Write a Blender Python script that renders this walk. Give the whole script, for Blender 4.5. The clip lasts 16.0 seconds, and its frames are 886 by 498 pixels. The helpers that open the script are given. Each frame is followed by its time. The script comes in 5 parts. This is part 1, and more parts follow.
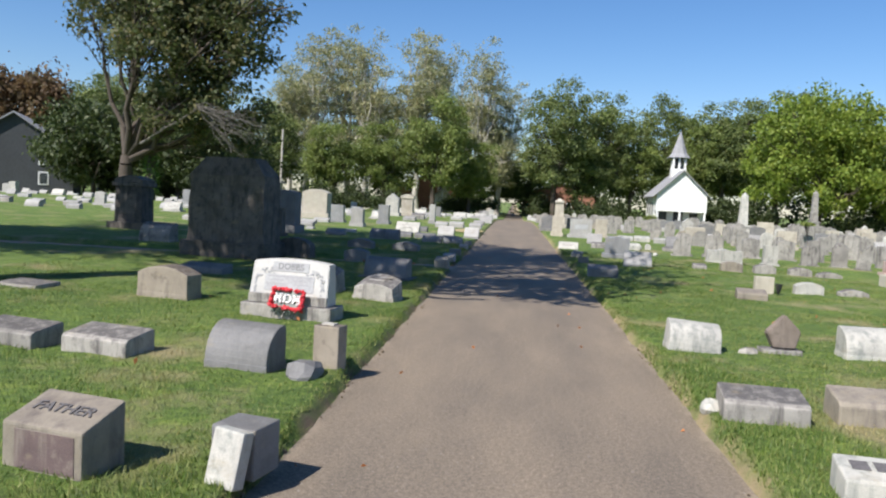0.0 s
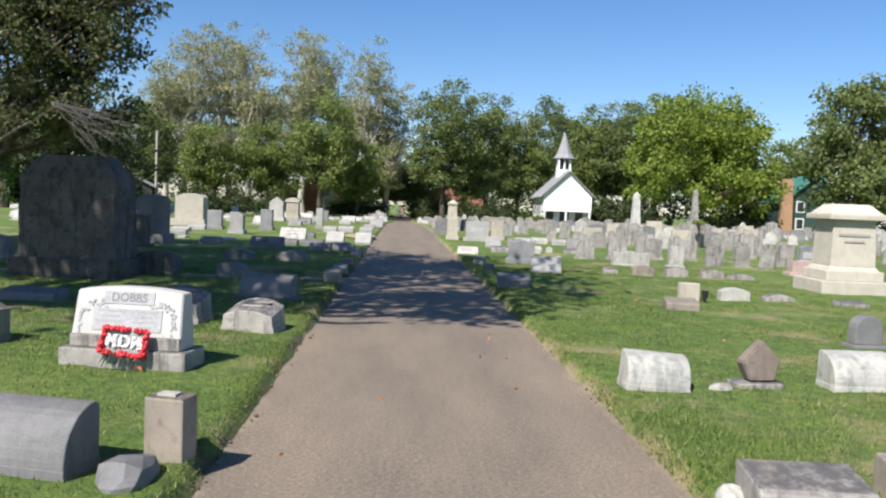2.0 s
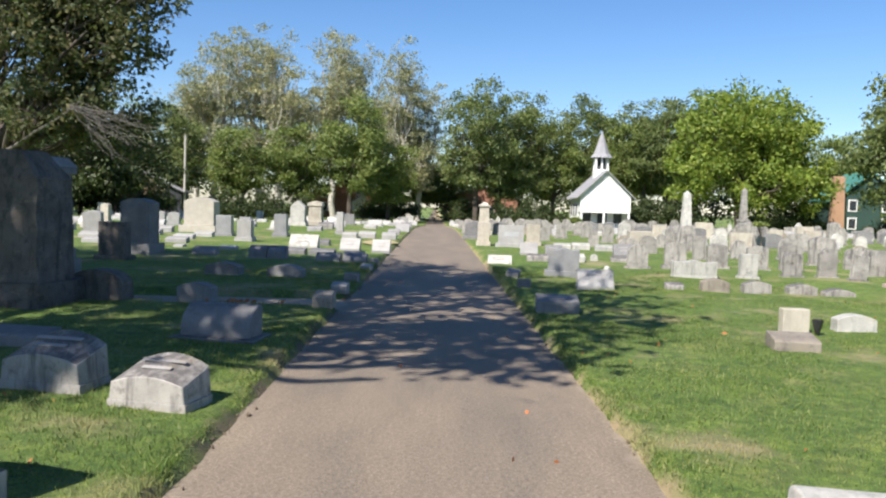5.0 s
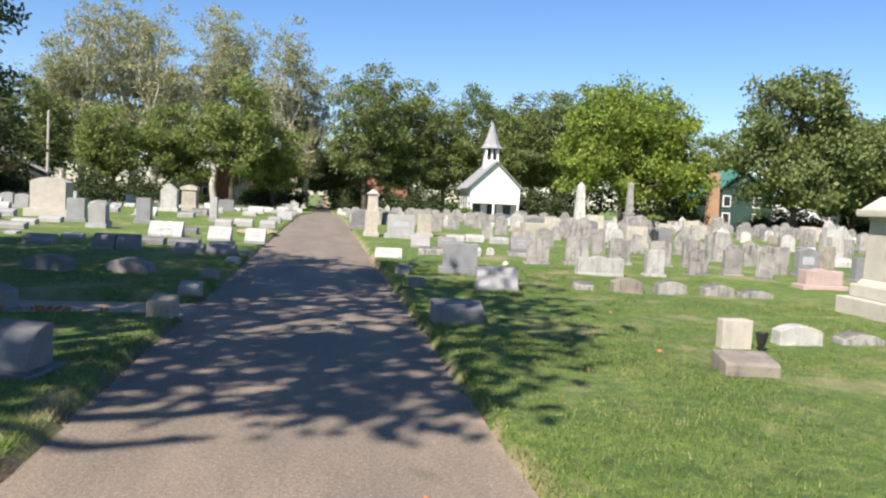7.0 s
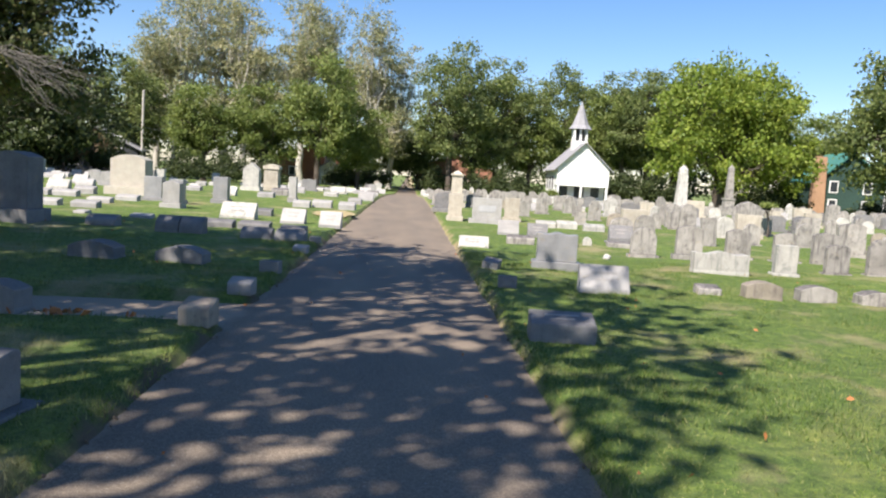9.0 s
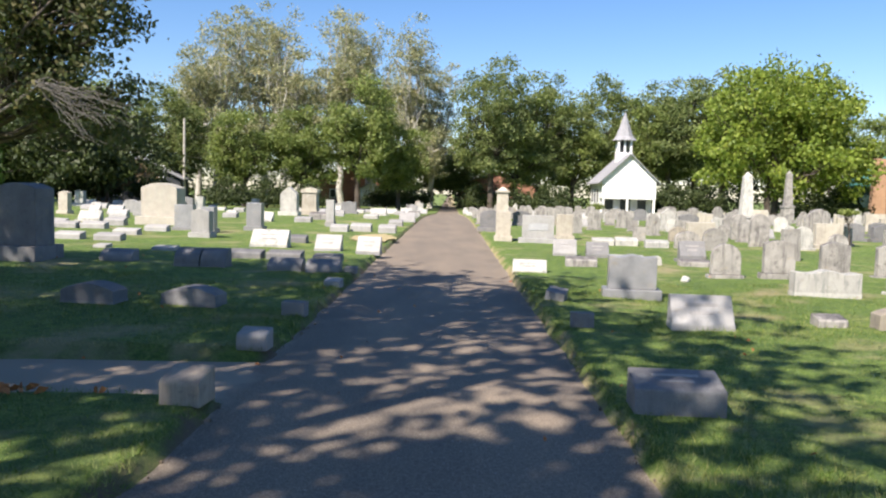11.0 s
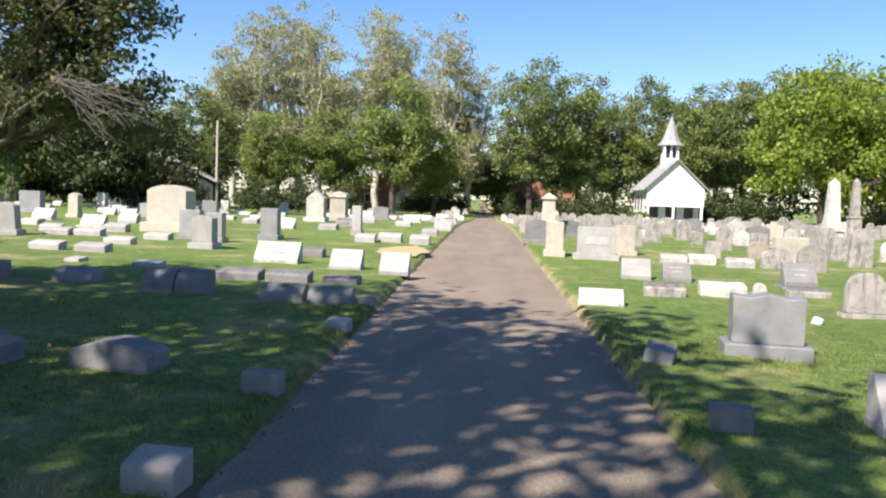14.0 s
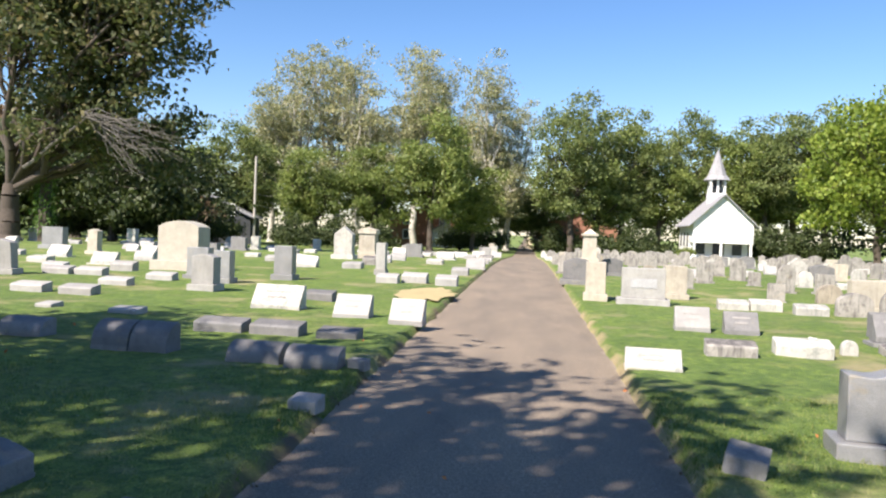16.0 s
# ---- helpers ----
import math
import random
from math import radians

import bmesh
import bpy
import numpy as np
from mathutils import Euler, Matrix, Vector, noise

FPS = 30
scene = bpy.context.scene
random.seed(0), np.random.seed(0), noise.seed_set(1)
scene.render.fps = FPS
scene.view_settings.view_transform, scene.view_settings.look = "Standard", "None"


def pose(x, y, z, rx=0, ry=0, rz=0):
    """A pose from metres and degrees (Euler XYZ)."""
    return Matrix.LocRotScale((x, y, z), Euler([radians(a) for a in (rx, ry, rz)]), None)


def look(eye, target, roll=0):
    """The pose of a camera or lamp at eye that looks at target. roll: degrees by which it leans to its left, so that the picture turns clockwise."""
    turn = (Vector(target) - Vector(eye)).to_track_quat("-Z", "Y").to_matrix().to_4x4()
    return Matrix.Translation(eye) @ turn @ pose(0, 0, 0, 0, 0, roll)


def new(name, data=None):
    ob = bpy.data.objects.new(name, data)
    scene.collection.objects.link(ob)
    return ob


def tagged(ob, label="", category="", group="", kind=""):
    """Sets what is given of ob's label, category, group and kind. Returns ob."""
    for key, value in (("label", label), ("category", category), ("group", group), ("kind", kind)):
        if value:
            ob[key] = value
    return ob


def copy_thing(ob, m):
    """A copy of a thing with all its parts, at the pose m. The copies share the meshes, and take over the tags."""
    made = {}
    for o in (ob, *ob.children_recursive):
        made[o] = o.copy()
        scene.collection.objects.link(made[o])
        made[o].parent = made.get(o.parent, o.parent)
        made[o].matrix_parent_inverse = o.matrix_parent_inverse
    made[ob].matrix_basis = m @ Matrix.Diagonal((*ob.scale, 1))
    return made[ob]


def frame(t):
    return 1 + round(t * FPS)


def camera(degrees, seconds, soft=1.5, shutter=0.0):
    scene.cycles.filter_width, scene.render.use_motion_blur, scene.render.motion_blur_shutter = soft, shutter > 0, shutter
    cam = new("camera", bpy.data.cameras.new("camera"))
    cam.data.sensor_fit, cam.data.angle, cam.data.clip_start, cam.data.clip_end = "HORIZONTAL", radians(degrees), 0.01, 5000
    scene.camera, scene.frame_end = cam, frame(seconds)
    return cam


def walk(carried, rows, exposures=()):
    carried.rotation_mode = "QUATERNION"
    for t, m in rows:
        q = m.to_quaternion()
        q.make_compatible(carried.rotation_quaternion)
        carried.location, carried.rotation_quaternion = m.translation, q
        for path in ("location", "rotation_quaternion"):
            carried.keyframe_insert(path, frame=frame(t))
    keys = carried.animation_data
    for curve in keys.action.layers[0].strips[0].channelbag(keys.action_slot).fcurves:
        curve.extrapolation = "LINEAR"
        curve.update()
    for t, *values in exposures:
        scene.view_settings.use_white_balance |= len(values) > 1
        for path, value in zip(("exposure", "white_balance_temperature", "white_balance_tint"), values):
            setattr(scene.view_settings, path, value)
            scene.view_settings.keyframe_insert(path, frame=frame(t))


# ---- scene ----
cam = camera(59.97, 16.0, soft=2.2)
PATH = [
    (0.0, look((-0.095, 0.363, 1.554), (-0.980, 10.301, 0.868), 3.08)),
    (0.5, look((-0.200, 0.848, 1.556), (-0.355, 10.766, 0.295), 2.87)),
    (1.0, look((-0.230, 1.375, 1.552), (-0.595, 11.325, 0.617), 0.26)),
    (1.5, look((-0.295, 1.840, 1.542), (-0.133, 11.817, 0.873), 3.20)),
    (2.0, look((-0.313, 2.285, 1.556), (0.245, 12.252, 0.968), 2.33)),
    (2.5, look((-0.340, 2.728, 1.574), (-0.269, 12.708, 0.936), 1.94)),
    (3.0, look((-0.339, 3.214, 1.583), (0.680, 13.144, 0.977), 3.84)),
    (3.5, look((-0.199, 3.680, 1.559), (0.360, 13.645, 0.954), -1.39)),
    (6.0, look((0.042, 6.467, 1.558), (0.049, 16.450, 0.989), 4.31)),
    (6.5, look((0.074, 6.919, 1.528), (0.638, 16.880, 0.851), 4.51)),
    (7.0, look((0.200, 7.391, 1.518), (1.746, 17.249, 0.861), 2.91)),
    (7.5, look((0.251, 7.882, 1.533), (0.674, 17.863, 1.084), 3.19)),
    (8.0, look((0.264, 8.387, 1.560), (1.315, 18.326, 1.208), 4.77)),
    (8.5, look((0.321, 8.808, 1.551), (0.708, 18.783, 0.952), 1.95)),
    (9.0, look((0.300, 9.252, 1.534), (0.788, 19.194, 0.576), 3.55)),
    (9.5, look((0.311, 9.648, 1.531), (0.369, 19.617, 0.744), 1.37)),
    (12.0, look((0.158, 12.075, 1.517), (-0.175, 22.041, 0.764), 2.88)),
    (12.5, look((0.149, 12.551, 1.526), (-0.217, 22.512, 0.730), 4.94)),
    (13.0, look((0.116, 13.055, 1.565), (0.130, 23.037, 0.964), 3.43)),
    (13.5, look((0.083, 13.746, 1.557), (-0.331, 23.708, 0.801), 1.04)),
    (14.0, look((0.047, 14.280, 1.544), (-0.493, 24.241, 0.848), 2.01)),
    (14.5, look((0.116, 14.780, 1.512), (0.013, 24.749, 0.731), 3.69)),
    (15.0, look((0.150, 15.311, 1.514), (-0.458, 25.247, 0.557), 3.23)),
    (15.5, look((0.179, 15.798, 1.549), (0.296, 25.786, 1.076), 3.90)),
    (16.0, look((0.250, 16.277, 1.572), (-0.840, 26.214, 1.323), 2.03)),
]
EXPOSURES = [(0.0, 0.61, 6140, 17), (3.5, 0.78, 6220, 17), (7.0, 0.93, 6380, 19), (9.5, 0.99, 6480, 20), (12.5, 1.10, 6520, 20), (16.0, 1.20, 6580, 20)]
walk(cam, PATH, EXPOSURES)

# ---- world and sun ----
SUN_TO = Vector((-0.60, -0.80, 0.0)).normalized() * math.cos(radians(47)) + Vector((0, 0, math.sin(radians(47))))
world = bpy.data.worlds.new("sky")
scene.world = world
world.use_nodes = True
wn = world.node_tree
sky = wn.nodes.new("ShaderNodeTexSky")
sky.sky_type = "NISHITA"
sky.sun_disc = False
sky.sun_elevation = radians(47)
sky.sun_rotation = math.atan2(SUN_TO.x, SUN_TO.y)
sky.air_density, sky.dust_density, sky.ozone_density = 1.0, 0.3, 3.5
bg = next(n for n in wn.nodes if n.type == "BACKGROUND")
bg.inputs["Strength"].default_value = 0.083
tone = wn.nodes.new("ShaderNodeHueSaturation")
tone.inputs["Saturation"].default_value = 1.20
wn.links.new(sky.outputs["Color"], tone.inputs["Color"])
wn.links.new(tone.outputs["Color"], bg.inputs["Color"])
sun_data = bpy.data.lights.new("sun", "SUN")
sun_data.energy, sun_data.angle, sun_data.color = 5.0, radians(0.55), (1.0, 0.95, 0.82)
sun = new("sun", sun_data)
sun.matrix_world = look((-40, -30, 45), Vector((-40, -30, 45)) - SUN_TO * 10)


# ---- materials ----
def mat_nodes(name, rough=0.8, metal=0.0):
    m = bpy.data.materials.new(name)
    m.use_nodes = True
    nt = m.node_tree
    b = nt.nodes["Principled BSDF"]
    b.inputs["Roughness"].default_value = rough
    b.inputs["Metallic"].default_value = metal
    return m, nt, b


def coords(nt, kind="Object"):
    return nt.nodes.new("ShaderNodeTexCoord").outputs[kind]


def world_place(nt):
    return nt.nodes.new("ShaderNodeNewGeometry").outputs["Position"]


def noise_tex(nt, vec, scale, detail=4.0, rough=0.6):
    n = nt.nodes.new("ShaderNodeTexNoise")
    n.inputs["Scale"].default_value, n.inputs["Detail"].default_value = scale, detail
    n.inputs["Roughness"].default_value = rough
    nt.links.new(vec, n.inputs["Vector"])
    return n.outputs["Fac"]


def ramp(nt, fac, stops):
    r = nt.nodes.new("ShaderNodeValToRGB")
    els = r.color_ramp.elements
    while len(els) < len(stops):
        els.new(0.5)
    for e, (p, c) in zip(els, stops):
        e.position, e.color = p, (*c, 1) if len(c) == 3 else c
    nt.links.new(fac, r.inputs["Fac"])
    return r.outputs["Color"]


def mix(nt, a, b, fac, blend="MIX"):
    n = nt.nodes.new("ShaderNodeMix")
    n.data_type, n.blend_type = "RGBA", blend
    for key, v in ((0, fac), (6, a), (7, b)):
        if isinstance(v, (int, float)):
            n.inputs[key].default_value = v
        elif isinstance(v, tuple):
            n.inputs[key].default_value = (*v, 1)
        else:
            nt.links.new(v, n.inputs[key])
    return n.outputs[2]


def bump(nt, b, height, strength=0.4, dist=0.01):
    n = nt.nodes.new("ShaderNodeBump")
    n.inputs["Strength"].default_value, n.inputs["Distance"].default_value = strength, dist
    nt.links.new(height, n.inputs["Height"])
    nt.links.new(n.outputs["Normal"], b.inputs["Normal"])


def stretched(nt, vec, sx, sy, sz):
    n = nt.nodes.new("ShaderNodeMapping")
    n.inputs["Scale"].default_value = (sx, sy, sz)
    nt.links.new(vec, n.inputs["Vector"])
    return n.outputs["Vector"]


def stone_mat(name, light, dark, stain, speck=0.25, streak=0.5, rough=0.85, top=0.25):
    """Weathered stone: mottling, grain, vertical rain streaks, and a tint of its own for each stone."""
    m, nt, b = mat_nodes(name, rough)
    p = world_place(nt)
    big = noise_tex(nt, p, 3.5, 5)
    c = ramp(nt, big, [(0.3, dark), (0.62, light)])
    fine = noise_tex(nt, p, 140, 2)
    c = mix(nt, c, ramp(nt, fine, [(0.36, dark), (0.62, light)]), speck)
    st = noise_tex(nt, stretched(nt, p, 9, 9, 1.3), 1.0, 5, 0.7)
    mask = ramp(nt, st, [(0.5, (0, 0, 0)), (0.68, (streak, streak, streak))])
    c = mix(nt, c, stain, mask)
    blot = noise_tex(nt, p, 7.5, 6, 0.72)
    c = mix(nt, c, stain, ramp(nt, blot, [(0.54, (0, 0, 0)), (0.66, (0.55 * streak + 0.2,) * 3)]))
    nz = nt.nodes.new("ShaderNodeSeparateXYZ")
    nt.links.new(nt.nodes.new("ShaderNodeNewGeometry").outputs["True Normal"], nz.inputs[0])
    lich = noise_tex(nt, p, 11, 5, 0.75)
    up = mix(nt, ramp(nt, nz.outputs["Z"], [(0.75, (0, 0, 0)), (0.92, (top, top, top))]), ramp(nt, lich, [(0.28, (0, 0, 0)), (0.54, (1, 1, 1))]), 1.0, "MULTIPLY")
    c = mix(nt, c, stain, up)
    moss = noise_tex(nt, stretched(nt, p, 1, 1, 2.0), 4.2, 5, 0.7)
    c = mix(nt, c, (0.36, 0.30, 0.19), ramp(nt, moss, [(0.58, (0, 0, 0)), (0.72, (0.42, 0.42, 0.42))]))
    info = nt.nodes.new("ShaderNodeObjectInfo").outputs["Random"]
    c = mix(nt, c, ramp(nt, info, [(0.0, (0.74, 0.72, 0.69)), (1.0, (1.0, 0.975, 0.925))]), 1.0, "MULTIPLY")
    nt.links.new(c, b.inputs["Base Color"])
    bump(nt, b, mix(nt, mix(nt, big, blot, 0.5), fine, 0.4), 0.55, 0.018)
    return m


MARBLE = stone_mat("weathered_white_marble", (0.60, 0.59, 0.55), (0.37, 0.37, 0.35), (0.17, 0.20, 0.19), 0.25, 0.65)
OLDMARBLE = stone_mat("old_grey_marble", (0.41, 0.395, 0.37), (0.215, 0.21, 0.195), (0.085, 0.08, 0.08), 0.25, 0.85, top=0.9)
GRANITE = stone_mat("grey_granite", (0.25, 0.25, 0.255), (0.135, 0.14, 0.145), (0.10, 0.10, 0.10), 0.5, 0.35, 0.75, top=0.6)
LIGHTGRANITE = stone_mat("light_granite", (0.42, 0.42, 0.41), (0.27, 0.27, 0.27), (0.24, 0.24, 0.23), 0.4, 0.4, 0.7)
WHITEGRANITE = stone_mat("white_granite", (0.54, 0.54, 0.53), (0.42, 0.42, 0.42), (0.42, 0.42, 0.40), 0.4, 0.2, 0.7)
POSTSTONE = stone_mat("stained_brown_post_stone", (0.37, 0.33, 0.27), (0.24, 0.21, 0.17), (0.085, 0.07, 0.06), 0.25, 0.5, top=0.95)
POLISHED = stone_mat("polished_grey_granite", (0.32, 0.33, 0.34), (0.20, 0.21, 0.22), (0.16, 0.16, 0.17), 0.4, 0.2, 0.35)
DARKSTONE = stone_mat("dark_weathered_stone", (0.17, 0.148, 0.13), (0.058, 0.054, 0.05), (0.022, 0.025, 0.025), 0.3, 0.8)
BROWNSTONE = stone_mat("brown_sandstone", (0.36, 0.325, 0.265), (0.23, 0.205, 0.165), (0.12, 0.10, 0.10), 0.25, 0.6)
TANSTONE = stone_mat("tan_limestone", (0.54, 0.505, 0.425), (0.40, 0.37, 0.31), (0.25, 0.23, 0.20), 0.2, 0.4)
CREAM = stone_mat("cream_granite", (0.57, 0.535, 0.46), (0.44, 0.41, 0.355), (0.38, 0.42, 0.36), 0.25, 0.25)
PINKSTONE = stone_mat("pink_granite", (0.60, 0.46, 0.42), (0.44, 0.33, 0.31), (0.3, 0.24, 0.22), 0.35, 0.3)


def plain_mat(name, col, col2, scale=20, rough=0.7, bump_s=0.2, metal=0.0):
    m, nt, b = mat_nodes(name, rough, metal)
    p = coords(nt)
    f = noise_tex(nt, p, scale, 5)
    c = ramp(nt, f, [(0.3, col2), (0.7, col)])
    g = noise_tex(nt, p, scale * 0.13, 3)
    c = mix(nt, c, ramp(nt, g, [(0.3, (0.8, 0.8, 0.8)), (0.7, (1, 1, 1))]), 1.0, "MULTIPLY")
    nt.links.new(c, b.inputs["Base Color"])
    bump(nt, b, f, bump_s, 0.01)
    return m


def asphalt_mat():
    m, nt, b = mat_nodes("old_asphalt", 0.9)
    p = world_place(nt)
    agg = mix(nt, noise_tex(nt, p, 130, 2, 0.7), noise_tex(nt, p, 38, 4, 0.75), 0.45)
    c = ramp(nt, agg, [(0.36, (0.082, 0.067, 0.050)), (0.50, (0.168, 0.140, 0.106)), (0.64, (0.345, 0.29, 0.222))])
    patch = noise_tex(nt, stretched(nt, p, 1.3, 0.35, 1), 1.0, 5)
    c = mix(nt, c, ramp(nt, patch, [(0.30, (0.74, 0.73, 0.73)), (0.70, (1.22, 1.16, 1.08))]), 1.0, "MULTIPLY")
    peb = nt.nodes.new("ShaderNodeTexVoronoi")
    peb.inputs["Scale"].default_value = 9
    nt.links.new(p, peb.inputs["Vector"])
    c = mix(nt, c, (0.36, 0.33, 0.29), ramp(nt, peb.outputs["Distance"], [(0.035, (0.8, 0.8, 0.8)), (0.075, (0, 0, 0))]))
    sep = nt.nodes.new("ShaderNodeSeparateXYZ")
    nt.links.new(p, sep.inputs[0])
    ab = nt.nodes.new("ShaderNodeMath")
    ab.operation = "ABSOLUTE"
    nt.links.new(sep.outputs["X"], ab.inputs[0])
    wob = nt.nodes.new("ShaderNodeMath")
    wob.operation = "MULTIPLY_ADD"
    nt.links.new(noise_tex(nt, p, 2.2, 5), wob.inputs[0])
    wob.inputs[1].default_value = 0.5
    nt.links.new(ab.outputs[0], wob.inputs[2])
    er = nt.nodes.new("ShaderNodeMapRange")
    er.inputs["From Min"].default_value, er.inputs["From Max"].default_value = 1.54, 1.66
    nt.links.new(wob.outputs[0], er.inputs["Value"])
    c = mix(nt, c, (0.27, 0.22, 0.16), er.outputs["Result"])
    nt.links.new(c, b.inputs["Base Color"])
    bump(nt, b, agg, 0.6, 0.006)
    return m


def lawn_mat():
    m, nt, b = mat_nodes("mown_lawn", 0.95)
    p = world_place(nt)
    f = noise_tex(nt, p, 55, 4, 0.7)
    c = ramp(nt, f, [(0.28, (0.050, 0.092, 0.013)), (0.55, (0.118, 0.186, 0.028)), (0.75, (0.25, 0.285, 0.075))])
    g = noise_tex(nt, p, 0.9, 5)
    c = mix(nt, c, (0.20, 0.20, 0.07), ramp(nt, g, [(0.52, (0, 0, 0)), (0.72, (0.65, 0.65, 0.65))]))
    mid = noise_tex(nt, p, 9, 5, 0.7)
    c = mix(nt, c, ramp(nt, mid, [(0.33, (0.52, 0.60, 0.52)), (0.52, (1.03, 1.03, 1.03)), (0.70, (1.55, 1.40, 1.35))]), 1.0, "MULTIPLY")
    tuft = noise_tex(nt, p, 2.7, 4, 0.65)
    c = mix(nt, c, ramp(nt, tuft, [(0.34, (0.70, 0.78, 0.68)), (0.52, (1.0, 1.0, 1.0)), (0.70, (1.28, 1.18, 1.10))]), 1.0, "MULTIPLY")
    big = noise_tex(nt, p, 0.16, 3)
    c = mix(nt, c, ramp(nt, big, [(0.35, (0.82, 0.86, 0.8)), (0.65, (1.1, 1.08, 1.0))]), 1.0, "MULTIPLY")
    bare = noise_tex(nt, p, 0.55, 6, 0.65)
    c = mix(nt, c, (0.30, 0.25, 0.13), ramp(nt, bare, [(0.54, (0, 0, 0)), (0.66, (0.8, 0.8, 0.8))]))
    sep = nt.nodes.new("ShaderNodeSeparateXYZ")
    nt.links.new(p, sep.inputs[0])
    ab = nt.nodes.new("ShaderNodeMath")
    ab.operation = "ABSOLUTE"
    nt.links.new(sep.outputs["X"], ab.inputs[0])
    wob = nt.nodes.new("ShaderNodeMath")
    wob.operation = "MULTIPLY_ADD"
    nt.links.new(noise_tex(nt, p, 1.7, 5), wob.inputs[0])
    wob.inputs[1].default_value = -0.55
    nt.links.new(ab.outputs[0], wob.inputs[2])
    er = nt.nodes.new("ShaderNodeMapRange")
    er.inputs["From Min"].default_value, er.inputs["From Max"].default_value = 1.15, 1.02
    nt.links.new(wob.outputs[0], er.inputs["Value"])
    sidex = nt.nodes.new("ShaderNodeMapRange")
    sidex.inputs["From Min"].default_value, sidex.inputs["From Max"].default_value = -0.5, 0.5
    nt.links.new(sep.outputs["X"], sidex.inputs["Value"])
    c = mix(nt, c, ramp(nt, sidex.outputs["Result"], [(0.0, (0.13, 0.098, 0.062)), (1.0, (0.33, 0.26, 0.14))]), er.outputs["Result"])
    nt.links.new(c, b.inputs["Base Color"])
    bump(nt, b, f, 0.9, 0.03)
    return m


def leaf_mat(name, c1, c2, c3, trans=0.42, straw=None):
    m, nt, b = mat_nodes(name, 0.6)
    r = nt.nodes.new("ShaderNodeNewGeometry").outputs["Random Per Island"]
    c = ramp(nt, r, [(0.0, c1), (0.55, c2), (1.0, c3)])
    p = world_place(nt)
    c = mix(nt, c, ramp(nt, noise_tex(nt, p, 0.45, 3), [(0.3, (0.7, 0.75, 0.7)), (0.7, (1.15, 1.1, 1.0))]), 1.0, "MULTIPLY")
    if straw:
        c = mix(nt, c, straw, ramp(nt, noise_tex(nt, p, 0.55, 6, 0.65), [(0.54, (0, 0, 0)), (0.66, (0.9, 0.9, 0.9))]))
    nt.links.new(c, b.inputs["Base Color"])
    t = nt.nodes.new("ShaderNodeBsdfTranslucent")
    nt.links.new(c, t.inputs["Color"])
    ms = nt.nodes.new("ShaderNodeMixShader")
    ms.inputs[0].default_value = trans
    out = nt.nodes["Material Output"]
    nt.links.new(b.outputs[0], ms.inputs[1])
    nt.links.new(t.outputs[0], ms.inputs[2])
    nt.links.new(ms.outputs[0], out.inputs["Surface"])
    return m


ASPHALT, LAWN = asphalt_mat(), lawn_mat()
BLADES = leaf_mat("grass_blades", (0.062, 0.118, 0.015), (0.130, 0.206, 0.031), (0.34, 0.34, 0.12), 0.3, straw=(0.40, 0.33, 0.16))
LEAF_DARK = leaf_mat("dark_green_leaves", (0.092, 0.130, 0.042), (0.170, 0.222, 0.070), (0.275, 0.315, 0.110))
LEAF_HEDGE = leaf_mat("deep_green_hedge_leaves", (0.030, 0.048, 0.014), (0.052, 0.078, 0.022), (0.090, 0.115, 0.034), 0.3)
LEAF_MID = leaf_mat("green_leaves", (0.118, 0.172, 0.042), (0.200, 0.262, 0.064), (0.315, 0.355, 0.115))
LEAF_BRIGHT = leaf_mat("bright_yellow_green_leaves", (0.13, 0.20, 0.026), (0.225, 0.31, 0.042), (0.35, 0.41, 0.075))
LEAF_SYC = leaf_mat("thin_autumn_sycamore_leaves", (0.19, 0.22, 0.10), (0.34, 0.35, 0.18), (0.54, 0.50, 0.31))
LEAF_OAK = leaf_mat("dull_green_oak_leaves", (0.058, 0.080, 0.026), (0.100, 0.124, 0.042), (0.19, 0.165, 0.075))
LEAF_RUST = leaf_mat("rusty_autumn_leaves", (0.11, 0.070, 0.040), (0.165, 0.105, 0.055), (0.20, 0.15, 0.075))
BARK = plain_mat("dark_brown_bark", (0.115, 0.092, 0.072), (0.05, 0.04, 0.032), 14, 0.95, 0.9)
DEADWOOD = plain_mat("grey_dead_wood", (0.17, 0.155, 0.135), (0.10, 0.09, 0.08), 9, 0.95, 0.4)
PALEBARK = plain_mat("pale_sycamore_bark", (0.62, 0.60, 0.54), (0.30, 0.28, 0.23), 5, 0.9, 0.4)
WHITEPAINT = plain_mat("white_paint", (0.86, 0.86, 0.84), (0.78, 0.78, 0.76), 8, 0.6, 0.05)
SHINGLE = plain_mat("grey_shingles", (0.36, 0.36, 0.37), (0.24, 0.24, 0.25), 9, 0.9, 0.4)
GREENROOF = plain_mat("green_metal_roof", (0.07, 0.24, 0.19), (0.05, 0.18, 0.15), 3, 0.55, 0.05)
DARKSIDING = plain_mat("dark_grey_siding", (0.055, 0.06, 0.066), (0.035, 0.04, 0.044), 4, 0.8, 0.1)
GREENSIDING = plain_mat("dark_green_siding", (0.030, 0.075, 0.060), (0.020, 0.052, 0.042), 4, 0.8, 0.1)
BRICK = plain_mat("red_brick", (0.40, 0.20, 0.13), (0.26, 0.12, 0.08), 9, 0.9, 0.3)
TANBRICK = plain_mat("tan_brick_chimney", (0.46, 0.29, 0.17), (0.34, 0.20, 0.12), 9, 0.9, 0.3)
